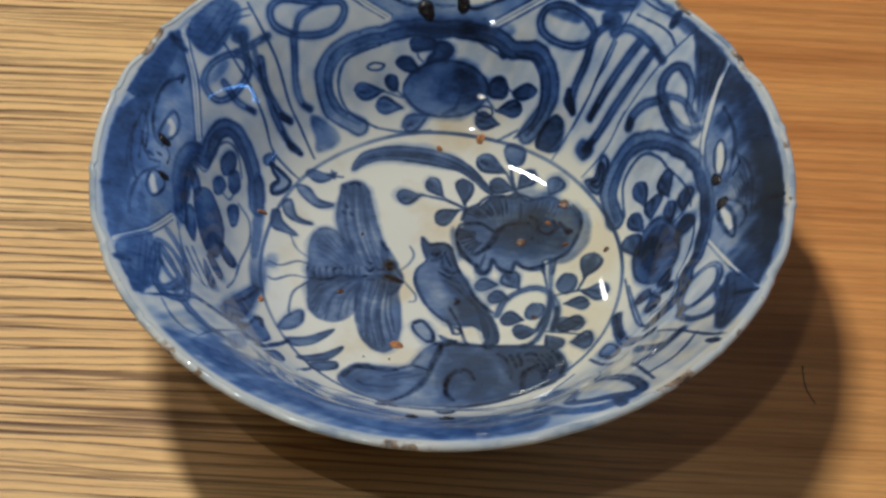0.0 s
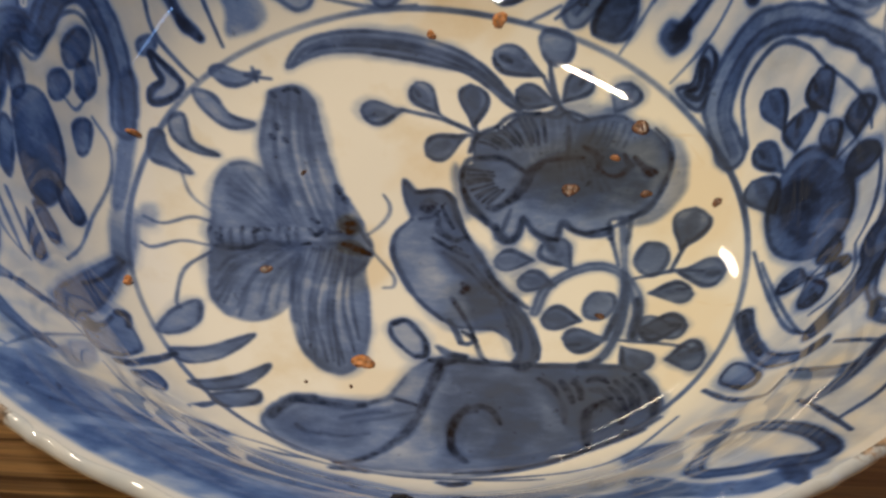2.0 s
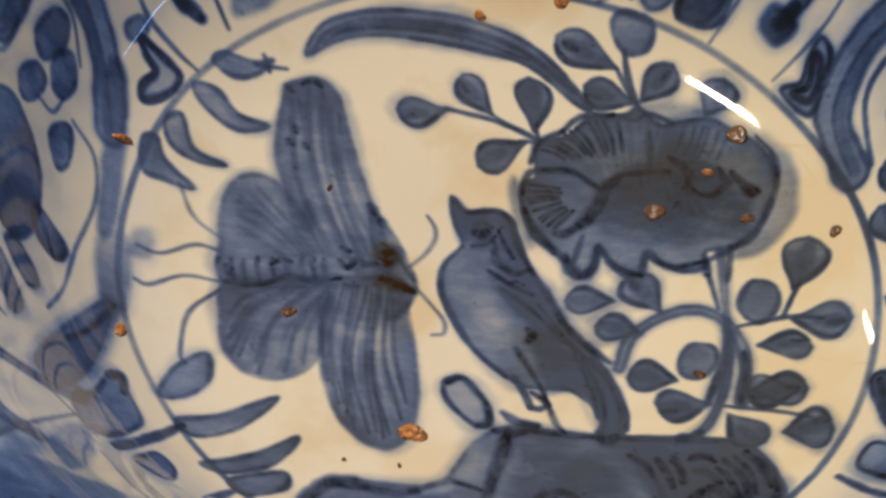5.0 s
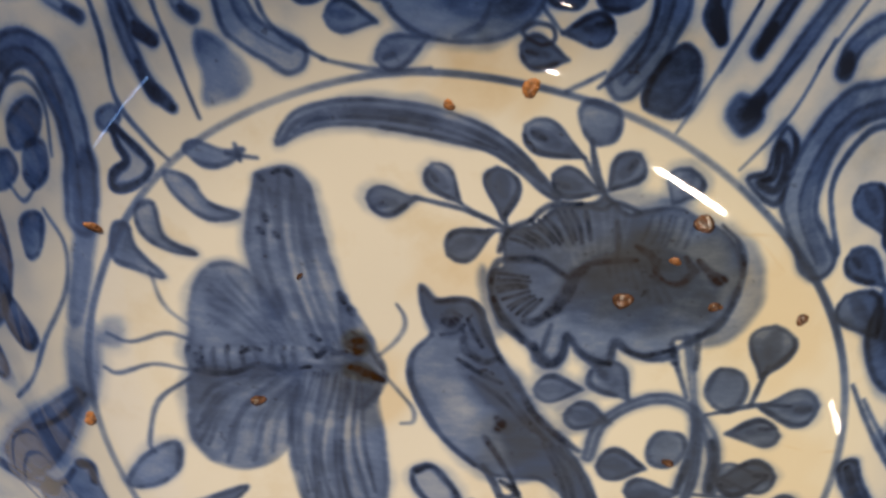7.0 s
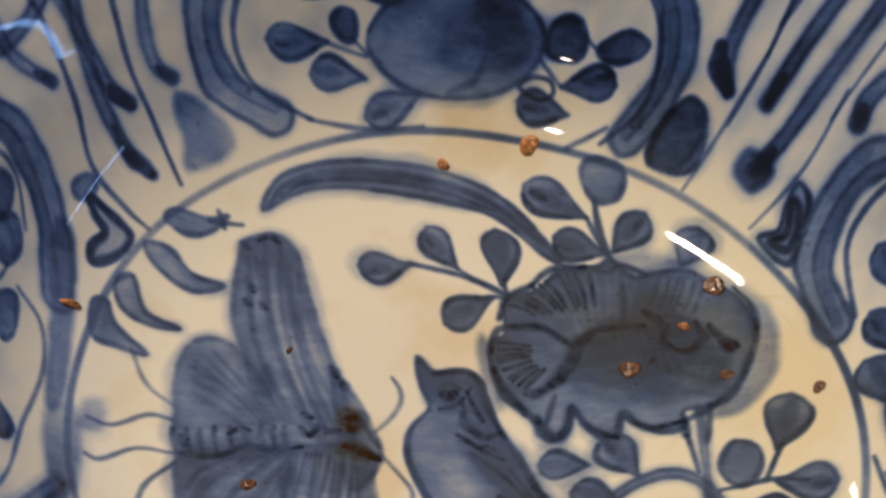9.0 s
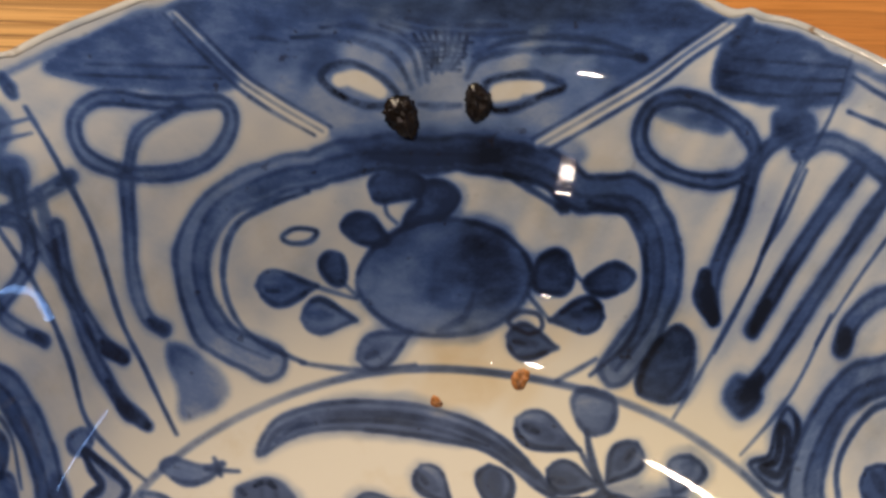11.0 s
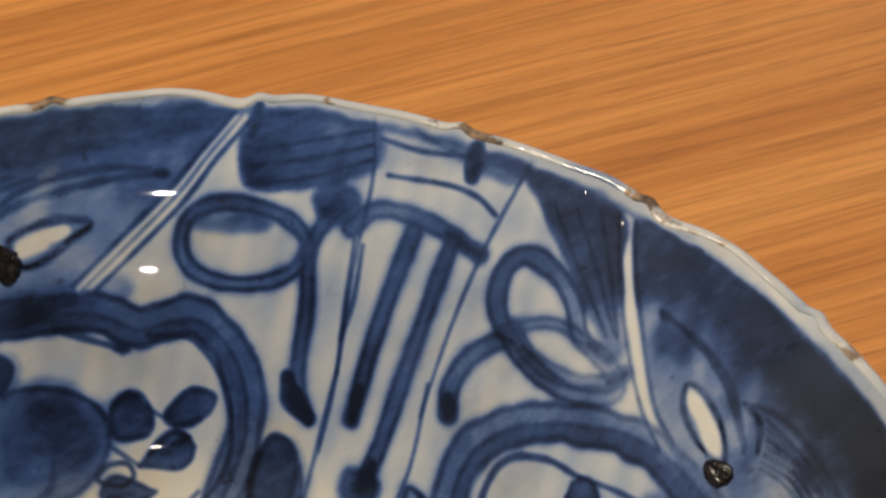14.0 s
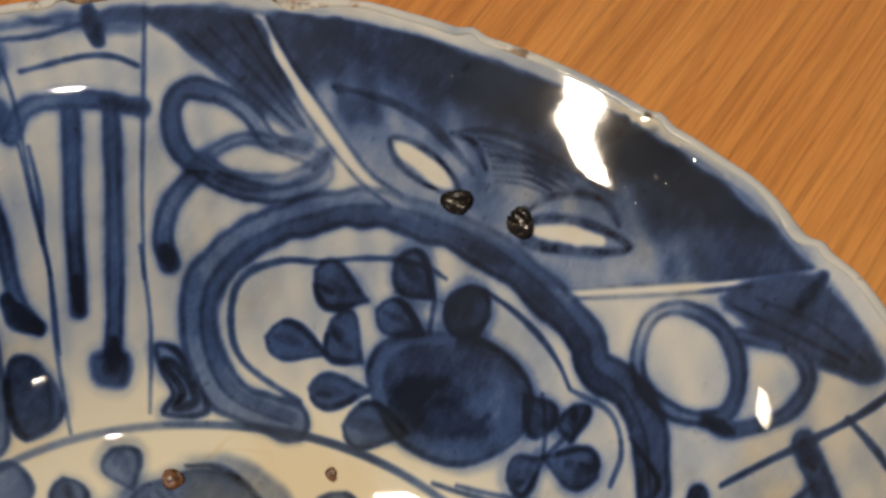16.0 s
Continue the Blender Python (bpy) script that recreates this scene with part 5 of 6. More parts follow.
    b.line(0.8, 0.5, [(58.6, 20.9), (57.9, 31.2), (60.5, 35.7), (64.4, 36.4), (68.7, 32.2), (71.5, 26.8)])
    b.line(0.55, 0.45, [(71.5, 27.0), (74.5, 21.8), (76.7, 16.9), (77.9, 12.0), (78.0, 8.8)])
    b.line(0.6, 0.5, [(79.0, 2.4), (78.6, -2.7), (77.4, -8.3), (75.7, -12.7), (73.9, -15.8)])
    b.line(0.7, 0.4, [(73.7, -16.2), (72.6, -23.4), (69.1, -27.7), (65.6, -28.5)])
    b.shape(0.72, 0.45, [(65.6, 13.1), (69.4, 13.2), (72.8, 7.6), (74.7, -1.1), (73.3, -9.1), (69.5, -12.5), (65.0, -9.6), (61.9, -3.8), (61.8, 5.3)])
    b.wash(0.42, [(66.3, 9.3), (68.3, 7.0), (69.8, 1.7), (69.4, -2.7), (66.5, -4.3), (63.9, 0.1), (63.8, 5.0)])
    b.spare(0.72, 2.2, [(64.0, 9.6), (66.1, 12.2), (68.9, 12.5), (71.4, 9.7), (73.6, 4.2)])
    b.wash(0.3, [(66.0, 9.4), (68.7, 4.2), (67.9, -4.5), (66.8, -7.3), (64.6, -2.9), (63.4, 5.4)])
    b.line(1.0, 0.35, [(65.1, -2.1), (66.7, -4.9), (68.7, -6.4)])
    b.leaf(4.2, [(71.7, 18.3), (70.5, 27.1)])
    b.leaf(4.4, [(75.7, 9.0), (76.6, 16.8)])
    b.leaf(3.2, [(72.4, 8.3), (71.6, 16.3)])
    b.shape(0.95, 0.6, [(73.9, 4.4), (75.1, 6.6), (76.8, 7.0), (78.4, 5.1), (78.8, 2.3), (77.2, 0.5), (75.6, 0.7), (74.5, 1.7)])
    b.leaf(3.8, [(64.9, 20.5), (61.8, 29.7)])
    b.leaf(5.1, [(66.6, 15.2), (67.9, 21.9)])
    b.leaf(4.0, [(64.5, 12.3), (60.6, 20.5)])
    b.leaf(5.6, [(62.9, 3.8), (59.4, 13.2)])
    b.leaf(3.6, [(71.8, -10.2), (69.8, -16.3)])
    b.leaf(3.9, [(69.0, -19.8), (72.3, -18.0)])
    b.leaf(4.1, [(66.8, -16.9), (66.2, -25.9)])
    b.leaf(5.3, [(66.7, -17.1), (63.2, -13.6)])
    b.line(0.5, 0.4, [(75.7, 9.0), (72.8, 7.6)])
    b.line(0.5, 0.4, [(72.4, -12.6), (69.5, -15.3), (66.7, -17.1)])
    b.line(0.5, 0.4, [(69.6, -18.9), (66.9, -17.3)])


def paint_right_knots(turn):
    b = Brush(turn)
    b.band(2.6, 0.5, 0.6, [(69.6, 48.5), (70.9, 43.5), (74.1, 38.1), (77.8, 34.0), (80.5, 32.9)])
    b.loop(3.0, 0.42, 0.55, [(74.6, 55.2), (70.9, 55.5), (68.5, 51.5), (70.0, 44.2), (73.8, 36.3), (78.6, 32.0), (78.9, 36.0), (77.2, 41.1), (77.8, 45.9), (77.1, 50.7)])
    b.band(2.0, 0.45, 0.6, [(68.4, 49.5), (75.0, 44.9), (79.3, 36.3)])
    b.band(3.0, 0.5, 0.6, [(68.4, 48.4), (63.9, 49.8), (60.2, 48.8), (58.9, 46.5)])
    b.wash(0.68, [(79.0, 66.0), (87.8, 53.0), (84.7, 45.6), (80.8, 35.3), (78.9, 42.4), (79.0, 56.3)])
    b.hatch(0.6, 0.3, [(80.4, 59.4), (80.1, 48.6), (80.0, 39.0)])
    b.hatch(0.6, 0.3, [(83.0, 57.0), (82.2, 48.0), (81.0, 38.6)])
    b.hatch(0.6, 0.3, [(85.7, 54.7), (83.8, 47.0), (81.1, 37.7)])
    b.loop(2.3, 0.45, 0.6, [(78.2, -23.6), (82.7, -22.4), (84.9, -26.2), (83.7, -33.1), (79.5, -38.2), (74.8, -39.3), (73.8, -34.2), (75.2, -27.7)])
    b.band(2.0, 0.45, 0.6, [(83.8, -35.6), (83.7, -43.4), (80.5, -47.9), (75.7, -47.2), (73.1, -41.6), (73.7, -37.2)])
    b.wash(0.66, [(87.4, -30.8), (94.0, -41.0), (85.5, -55.7), (82.4, -54.1), (83.6, -43.5)])
    b.hatch(0.6, 0.3, [(86.8, -33.0), (85.8, -42.2), (84.3, -51.5)])
    b.hatch(0.6, 0.3, [(88.7, -35.4), (88.1, -44.3), (84.9, -53.6)])


def paint_left_medallion(turn):
    b = Brush(turn)
    b.wash(0.42, [(-62.0, 26.7), (-59.2, 27.3), (-58.1, 15.6), (-58.8, 0.2), (-60.9, -1.3), (-61.4, 13.4)])
    b.band(6.0, 0.5, 0.5, [(-81.0, -7.3), (-82.9, 5.6), (-82.0, 15.0), (-78.8, 19.2), (-76.4, 19.4), (-74.7, 28.0), (-71.4, 33.2), (-67.7, 34.1), (-64.3, 31.1), (-62.0, 26.1), (-60.5, 17.1)])
    b.line(0.7, 0.45, [(-79.8, -5.7), (-81.3, 6.5), (-79.5, 14.8), (-76.0, 15.4), (-73.8, 24.8), (-70.5, 29.7), (-67.3, 28.9), (-65.6, 23.2)])
    b.shape(0.78, 0.4, [(-78.5, 5.2), (-74.6, 10.2), (-71.5, 7.0), (-69.5, 1.1), (-69.1, -7.3), (-70.7, -13.4), (-73.6, -12.8), (-76.5, -5.1)])
    b.shape(0.7, 0.4, [(-80.5, 12.5), (-78.2, 11.6), (-76.9, 7.5), (-78.4, 4.6)])
    b.shape(0.68, 0.4, [(-72.0, 22.2), (-69.8, 27.5), (-67.7, 27.5), (-68.1, 23.4), (-70.7, 19.5)])
    b.shape(0.65, 0.4, [(-73.5, 14.7), (-71.5, 18.0), (-70.1, 16.7), (-71.4, 12.3), (-73.0, 11.3)])
    b.shape(0.65, 0.4, [(-69.3, 21.0), (-67.0, 23.8), (-66.0, 20.8), (-67.4, 16.6), (-69.2, 17.0)])
    b.shape(0.65, 0.45, [(-68.9, 9.1), (-67.7, 12.3), (-66.1, 12.8), (-65.9, 7.4), (-67.4, 5.0)])
    b.shape(0.68, 0.45, [(-69.7, -5.9), (-68.3, -4.7), (-64.8, -8.5), (-66.1, -11.9), (-68.8, -9.7)])
    b.shape(0.68, 0.45, [(-72.3, -16.3), (-70.7, -14.5), (-67.7, -18.8), (-68.7, -21.6)])
    b.shape(0.6, 0.4, [(-79.6, -1.7), (-77.6, -2.8), (-76.4, -14.1), (-79.2, -10.8)])
    b.shape(0.6, 0.4, [(-73.1, -18.9), (-69.0, -26.3), (-69.9, -30.5)])
    b.line(1.0, 0.45, [(-78.0, -19.9), (-71.5, -32.1)])
    b.line(1.0, 0.45, [(-76.6, -17.7), (-71.0, -28.2)])
    b.line(0.6, 0.45, [(-66.0, 14.4), (-62.5, 11.0), (-61.7, 3.4), (-63.6, -7.4), (-64.4, -16.3), (-65.9, -23.3)])
    b.line(0.5, 0.45, [(-70.9, 13.4), (-68.8, 13.1), (-67.5, 16.5)])
    b.line(0.7, 0.4, [(-81.5, -12.0), (-79.0, -21.4), (-74.8, -29.6), (-70.3, -32.8)])
    b.shape(0.5, 0.3, [(-65.7, -38.0), (-63.3, -24.3), (-59.5, -15.6), (-57.7, -15.1), (-59.1, -28.8), (-62.5, -41.7)])
    b.wash(0.35, [(-61.0, -3.2), (-56.7, -0.3), (-55.4, -12.6), (-58.9, -15.1)])


def paint_northwest(turn):
    b = Brush(turn)
    b.line(0.7, 0.6, [(-67.2, 72.0), (-61.2, 64.6), (-56.6, 59.2), (-52.8, 52.1), (-48.7, 48.0), (-43.9, 41.7)])
    b.line(0.7, 0.6, [(-73.5, 56.6), (-69.2, 52.6), (-64.9, 49.4), (-60.0, 43.5), (-57.2, 37.8), (-52.3, 35.0), (-48.3, 33.4)])
    b.band(2.4, 0.55, 0.65, [(-62.0, 57.8), (-60.0, 51.5), (-56.3, 45.8), (-51.0, 41.5)])
    b.line(2.2, 0.9, [(-52.3, 42.0), (-48.3, 41.2)])
    b.band(2.2, 0.5, 0.65, [(-72.7, 45.3), (-68.6, 42.9), (-63.3, 43.4)])
    b.band(2.0, 0.45, 0.5, [(-69.4, 55.8), (-64.7, 60.4), (-60.3, 64.6)])
    b.line(0.5, 0.5, [(-74.5, 63.5), (-71.1, 67.5), (-66.6, 70.5)])
    b.line(0.5, 0.5, [(-74.3, 61.4), (-70.9, 65.4), (-66.1, 68.5)])
    b.shape(0.30, 0.9, [(-57.4, 33.7), (-54.6, 33.1), (-50.9, 31.4), (-52.4, 27.5), (-55.9, 24.7), (-56.7, 27.1), (-54.8, 30), (-56.3, 31.8)])
    b.ring(1.3, 0.85, [(-57.2, 33.7), (-54.5, 33), (-51, 31.3), (-52.6, 27.7), (-56, 25), (-56.4, 27), (-54.6, 29.9), (-56.3, 31.7)])
    b.line(1.8, 0.7, [(-64.7, 60.7), (-63.2, 56.5), (-61.8, 53.2)])
    b.shape(0.45, 0.3, [(-59.6, 33.9), (-57.6, 36.4), (-56.3, 35.8), (-57.0, 33.4), (-59.0, 32.4)])


def paint_southwest(turn):
    b = Brush(turn)
    b.wash(0.5, [(-93.3, -32.5), (-88.2, -28.5), (-83.3, -43.6), (-86.3, -52.3), (-89.7, -52.6)])
    b.loop(2.8, 0.5, 0.6, [(-85.6, -36.9), (-84.7, -28.3), (-80.4, -33.6), (-77.2, -39.3), (-79.5, -45.9), (-82.9, -45.9)])
    b.band(2.4, 0.5, 0.6, [(-83.4, -18.8), (-79.9, -22.8), (-76.5, -29.8), (-75.7, -38.3), (-78.1, -45.8)])
    b.line(0.9, 0.6, [(-86, -53.9), (-80.9, -51), (-75.8, -47.3), (-70, -41.7)])
    b.line(0.7, 0.5, [(-80.5, -53), (-77.2, -59), (-73.1, -63.4), (-68.8, -65)])
    b.line(0.7, 0.45, [(-70, -41.7), (-65.1, -43), (-61, -45.4), (-56.6, -49)])
    b.line(0.6, 0.4, [(-68.7, -65.9), (-64.4, -57.4), (-59.4, -46.4)])
    b.band(3.4, 0.6, 0.6, [(-75.9, -48.4), (-71.3, -53.9), (-66.7, -57.5), (-63.1, -58.7)])
    b.shape(0.52, 0.55, [(-60.4, -42.4), (-58.1, -35.6), (-56.8, -29.3), (-55.3, -29.2), (-51.7, -35.9), (-52.6, -39.9), (-56.8, -47.8)])
    b.line(1.5, 0.85, [(-56.7, -29.8), (-55.1, -28.6), (-54.4, -31.9)])
    b.line(1.4, 0.8, [(-54.3, -48.7), (-51.2, -41.7), (-45.9, -33.6)])
    b.shape(0.55, 0.6, [(-51.4, -48.8), (-49.2, -43), (-46.5, -44.8), (-46.6, -48.5), (-49.1, -49.5)])
    b.line(1.0, 0.6, [(-41.7, -50), (-38.3, -45.4)])
    b.wash(0.30, [(-65.9, -36.7), (-63, -26.6), (-57.2, -13.7), (-57.4, -22.4), (-59.7, -33.2), (-63, -41.9)])
    b.line(0.9, 0.7, [(-62.9, -27), (-60, -21.4), (-57.4, -14.3)])
    b.wash(0.26, [(-61.6, -58.4), (-58.5, -48), (-56.1, -55.7), (-58.1, -64.3)])


def paint_southeast(turn):
    b = Brush(turn)
    b.loop(3.0, 0.45, 0.5, [(40.3, -80.6), (44.5, -69), (49.4, -64.8), (54.5, -69.6), (59, -75), (60.6, -79.7), (58, -81.8), (52.5, -81.7), (46.9, -82.3)])
    b.wash(0.30, [(31.4, -77.7), (38.9, -84.5), (46.7, -85.5), (55.7, -83.4), (63.3, -83.7), (56.5, -87.6), (47.6, -89.7), (38.7, -89.1), (31, -86.5)])
    b.wash(0.34, [(43.5, -53.9), (47.1, -52.4), (49.9, -58.8), (47.3, -63.4)])
    b.wash(0.30, [(32.7, -55.7), (38.8, -53.7), (42, -58), (35.5, -67.4)])
    b.line(0.8, 0.6, [(58.6, -61.2), (61.2, -69), (64, -75.5)])
    b.line(0.7, 0.5, [(63, -71.4), (69.1, -66.8), (73.4, -61.6), (77, -55.4)])
    b.line(0.8, 0.6, [(67, -43.7), (73.7, -52.8), (79.8, -58.1), (84.6, -59.8)])
    b.line(0.7, 0.45, [(73.3, -74.8), (78.6, -71), (82.6, -65.9)])
    b.line(1.0, 0.6, [(48, -37.8), (51.2, -44.5), (55.1, -51.8), (58.8, -48)])
    b.line(0.7, 0.5, [(59, -3.4), (60.5, -15.9), (62.6, -30.1), (66.1, -35.3), (70.6, -28)])
    b.line(0.6, 0.45, [(60.1, -6.9), (62.5, -23.2), (63.7, -33.7)])
    b.line(0.7, 0.4, [(60.1, -46.2), (64.9, -53.2), (67.9, -55.7)])
    b.band(3.2, 0.65, 0.6, [(60, -63.3), (64.2, -60.4), (68.4, -56.2), (72.7, -51.5)])
    b.band(3.4, 0.5, 0.7, [(56.3, -19.3), (56.7, -27.4), (58.2, -35.6), (61.6, -41.7), (65.5, -41.3)])
    b.line(1.6, 0.8, [(56.3, -19.3), (56.5, -26.1), (57.6, -32.7)])
    b.shape(0.4, 0.7, [(50.8, -36.2), (53.3, -32.5), (55.6, -35.3), (56.4, -40.9), (54.8, -43.4), (52.1, -39.6)])
    b.wash(0.25, [(60.1, -46.2), (64.9, -53.2), (69.1, -54.6), (65.5, -57.7), (60.6, -52.4)])


def paint_front(turn):
    b = Brush(turn)
    b.wash(0.26, [(-79.1, -67.5), (-71.1, -68), (-61.7, -70.4), (-49.9, -72.9), (-38.8, -69.8), (-34, -61.6), (-28, -60.2), (-18, -62.2), (-5.4, -65.2), (9.3, -80.9), (23.1, -85.1), (32.2, -85.3), (33, -94.6), (18.5, -99.8), (-3.8, -100.1), (-19.7, -97.8), (-36.1, -91.1), (-50.3, -85.6), (-63.9, -77.8), (-73.7, -72.4)])
    b.wash(0.24, [(-70, -67.8), (-62.6, -64.9), (-53.6, -64.4), (-45.1, -58.6), (-34.9, -53.9), (-37.4, -71.7), (-47, -77.5), (-57, -78.5), (-65.4, -75.2)])
    b.wash(0.14, [(-57.1, -85.1), (-47.3, -83.3), (-36.2, -81.1), (-20.9, -83.4), (-4.6, -85.3), (2.6, -92.5), (-10.6, -98.9), (-24.3, -96), (-38.4, -90.9), (-50.1, -87.1)])
    b.wash(0.12, [(-36.3, -71.1), (-26.7, -72.6), (-15.4, -64), (-2.5, -78), (-11.1, -91.5), (-25.1, -87.6)])
    b.spare(0.35, 2.6, [(-57.7, -81.7), (-49, -79.1), (-40.3, -75.9), (-34.4, -67.4)])
    b.spare(0.15, 3.2, [(-40.3, -50.1), (-33.6, -53.8), (-26, -55.5), (-18.4, -57)])
    b.line(0.9, 0.45, [(-37.1, -56), (-28.5, -55.3), (-18.3, -57.6), (-5.7, -58.9), (6.8, -59.2), (19.2, -60.4)])
    b.line(1.0, 0.35, [(-55.3, -53.6), (-49.5, -60.7), (-42.5, -60.8), (-37.2, -55.1)])
    b.line(1.0, 0.5, [(-28.9, -58), (-25.2, -57.8), (-20.9, -57)])
    b.line(1.4, 0.4, [(-40.2, -81), (-36.4, -79.5)])
    b.line(0.7, 0.3, [(-67.8, -74.4), (-58.4, -76.9), (-48.3, -76.4)])


def paint_circles():
    r = np.concatenate([np.repeat(WELL_RADII, len(WELL_A)), np.repeat(WALL_RADII, len(WALL_A))])
    d = np.abs(r - 57.9 - 0.25 * np.sin(3 * ANGLE + 1) - 0.15 * np.sin(8 * ANGLE))
    every = np.arange(len(POINTS))
    Brush(0).lay(every, 0.48 * (1 - step(d, 0.22, 0.85)) * (0.8 + 0.2 * np.sin(ANGLE * 5)))
    Brush(0).draw(every, 0.32 * (1 - step(d, 0.1, 0.5)) * (0.6 + 0.4 * np.sin(ANGLE * 11)))
    # uneven blue wash just under the lip
    Brush(0).lay(every, 0.30 * step(r, 101.6, 102.6) * (0.5 + 0.5 * np.sin(ANGLE * 9 + 2 * np.sin(ANGLE * 4))))


# a thin bluish tone dims the wall, standing in for its weaker light
RADIUS = np.concatenate([np.repeat(WELL_RADII, len(WELL_A)), np.repeat(WALL_RADII, len(WALL_A))])
COBALT[:] = 0.085 * step(RADIUS, 60, 70) * (1 + 0.5 * WOBBLE)
paint_well(0)
for turn in (0, 82.5):
    paint_back(turn)
    paint_back_knots(turn)
paint_back_mask(0)
paint_west_mask(0)
paint_back_medallion(0)
paint_left_medallion(0)
paint_right(0)
paint_right_knots(0)
paint_narrow(0)
paint_northwest(0)
paint_southwest(0)
paint_southeast(0)
paint_front(0)
paint_circles()
# each rim mask is thinner washed round its eyes and heavier along the lip
for centre, rinse in ((5, 0.66), (94, 0.55), (175, 0.45), (270, 0.3)):
    aside = np.abs((ANGLE - math.radians(centre) + math.pi) % math.tau - math.pi) * RADIUS
    wide = 12 if centre == 5 else 0
    here = 1 - step(aside, 18 + wide, 42 + 0.5 * wide)
    COBALT *= 1 - rinse * here * step(RADIUS, 80, 85) * (1 - step(RADIUS + 2.5 * WOBBLE, 89, 99))
    COBALT += 0.08 * here * step(COBALT, 0.15, 0.35) * step(RADIUS + 2 * WOBBLE, 95, 99)
# the lip itself stays nearly white
COBALT *= 1 - 0.75 * step(RADIUS + 0.4 * WOBBLE - 0.7 * np.sin(ANGLE), 101.9, 103.0)
# dabs of dark cobalt that run off the lip at the cusps
dab = random.Random(5)
for k in range(21):
    q, far = math.radians(81 + 360 / 21 * k + dab.uniform(-3, 3)), dab.uniform(98.5, 101)
    if dab.random() < 0.75 and not 215 < math.degrees(q) % 360 < 300:
        turn = q + dab.uniform(-0.012, 0.012)
        Brush(0).line(dab.uniform(1.6, 3.4), dab.uniform(0.5, 0.85), [(far * math.cos(q), far * math.sin(q)), (103.5 * math.cos(turn), 103.5 * math.sin(turn))])

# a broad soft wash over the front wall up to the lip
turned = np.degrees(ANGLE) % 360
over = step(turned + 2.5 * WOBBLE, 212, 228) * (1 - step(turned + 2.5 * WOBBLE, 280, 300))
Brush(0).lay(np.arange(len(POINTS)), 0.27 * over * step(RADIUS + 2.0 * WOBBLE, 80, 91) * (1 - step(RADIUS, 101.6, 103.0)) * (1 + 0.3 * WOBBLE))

# the strongest washes saturate
COBALT[:] = np.where((COBALT > 0.42) & (RADIUS > 84), 0.42 + (COBALT - 0.42) * 0.4, COBALT)

# the east mask is the darkest along its lip
aside = np.abs((ANGLE - math.radians(5) + math.pi) % math.tau - math.pi) * RADIUS
COBALT += 0.09 * (1 - step(aside, 34, 46)) * step(COBALT, 0.2, 0.35) * step(RADIUS + 1.5 * WOBBLE, 93.5, 98)

for amount, x, y, rx, ry in ((0.65, 31, 21, 20, 13), (0.5, 8, -10, 9, 7), (0.22, 14, -38, 30, 14), (0.4, 3, 56, 16, 6), (0.35, 50, 12, 9, 18), (0.3, 32, 56, 10, 9),
                             (0.5, -15, -2, 9, 12), (0.3, -10, -34, 9, 7), (0.25, 45, -20, 12, 20), (0.35, 8, 62, 16, 6), (0.45, 98, -4, 12, 26), (0.3, 0, 20, 12, 10), (0.5, 78, -58, 16, 20), (0.35, -52, -62, 14, 10),
                             (0.5, 0, 101, 48, 9), (0.45, 62, -66, 30, 24), (0.4, 20, -82, 26, 18)):
    Brush(0).stain(amount, x, y, rx, ry)
for way in ([(46.3, 28.3), (49.5, 27.3), (52.5, 25.7)], [(48.2, -12.3), (51.9, -14.4), (55.2, -15.3)], [(44.5, 29.0), (47.7, 26.7), (51.1, 20.4)]):
    Brush(0).crack(0.5, way)


def surface(name, grid, cobalt, ink, tea, normals, wrap, parent, label):
    """A dense sheet of the inner surface as one mesh, carrying its painting."""
    nr, na = grid.shape[:2]
    k = np.arange(nr * na).reshape(nr, na)
    if wrap:
        k = np.concatenate([k, k[:, :1]], 1)
    quads = np.stack([k[:-1, :-1], k[1:, :-1], k[1:, 1:], k[:-1, 1:]], -1).reshape(-1, 4)
    me = bpy.data.meshes.new(name)
    me.vertices.add(nr * na)
    me.vertices.foreach_set("co", (grid.reshape(-1) / 1000).astype(np.float32))
    me.loops.add(quads.size)
    me.loops.foreach_set("vertex_index", quads.reshape(-1).astype(np.int32))
    me.polygons.add(len(quads))
    me.polygons.foreach_set("loop_start", np.arange(0, quads.size, 4, dtype=np.int32))
    me.polygons.foreach_set("use_smooth", np.ones(len(quads), bool))
    me.update(calc_edges=True)
    me.attributes.new("cobalt", "FLOAT", "POINT").data.foreach_set("value", cobalt.reshape(-1).astype(np.float32))
    me.attributes.new("ink", "FLOAT", "POINT").data.foreach_set("value", ink.reshape(-1).astype(np.float32))
    me.attributes.new("tea", "FLOAT", "POINT").data.foreach_set("value", tea.reshape(-1).astype(np.float32))
    me.normals_split_custom_set_from_vertices(normals.reshape(-1, 3).tolist())
    me.materials.append(GLAZE)
    ob = new(name, me)
    ob.parent = parent
    ob["label"] = label
    return ob


def normals_of(grid):
    across = np.roll(grid, -1, 1) - np.roll(grid, 1, 1)
    out = np.gradient(grid, axis=0)
    n = np.cross(out, across)
    n[n[..., 2] < 0] *= -1
    return n / np.linalg.norm(n, axis=-1, keepdims=True)


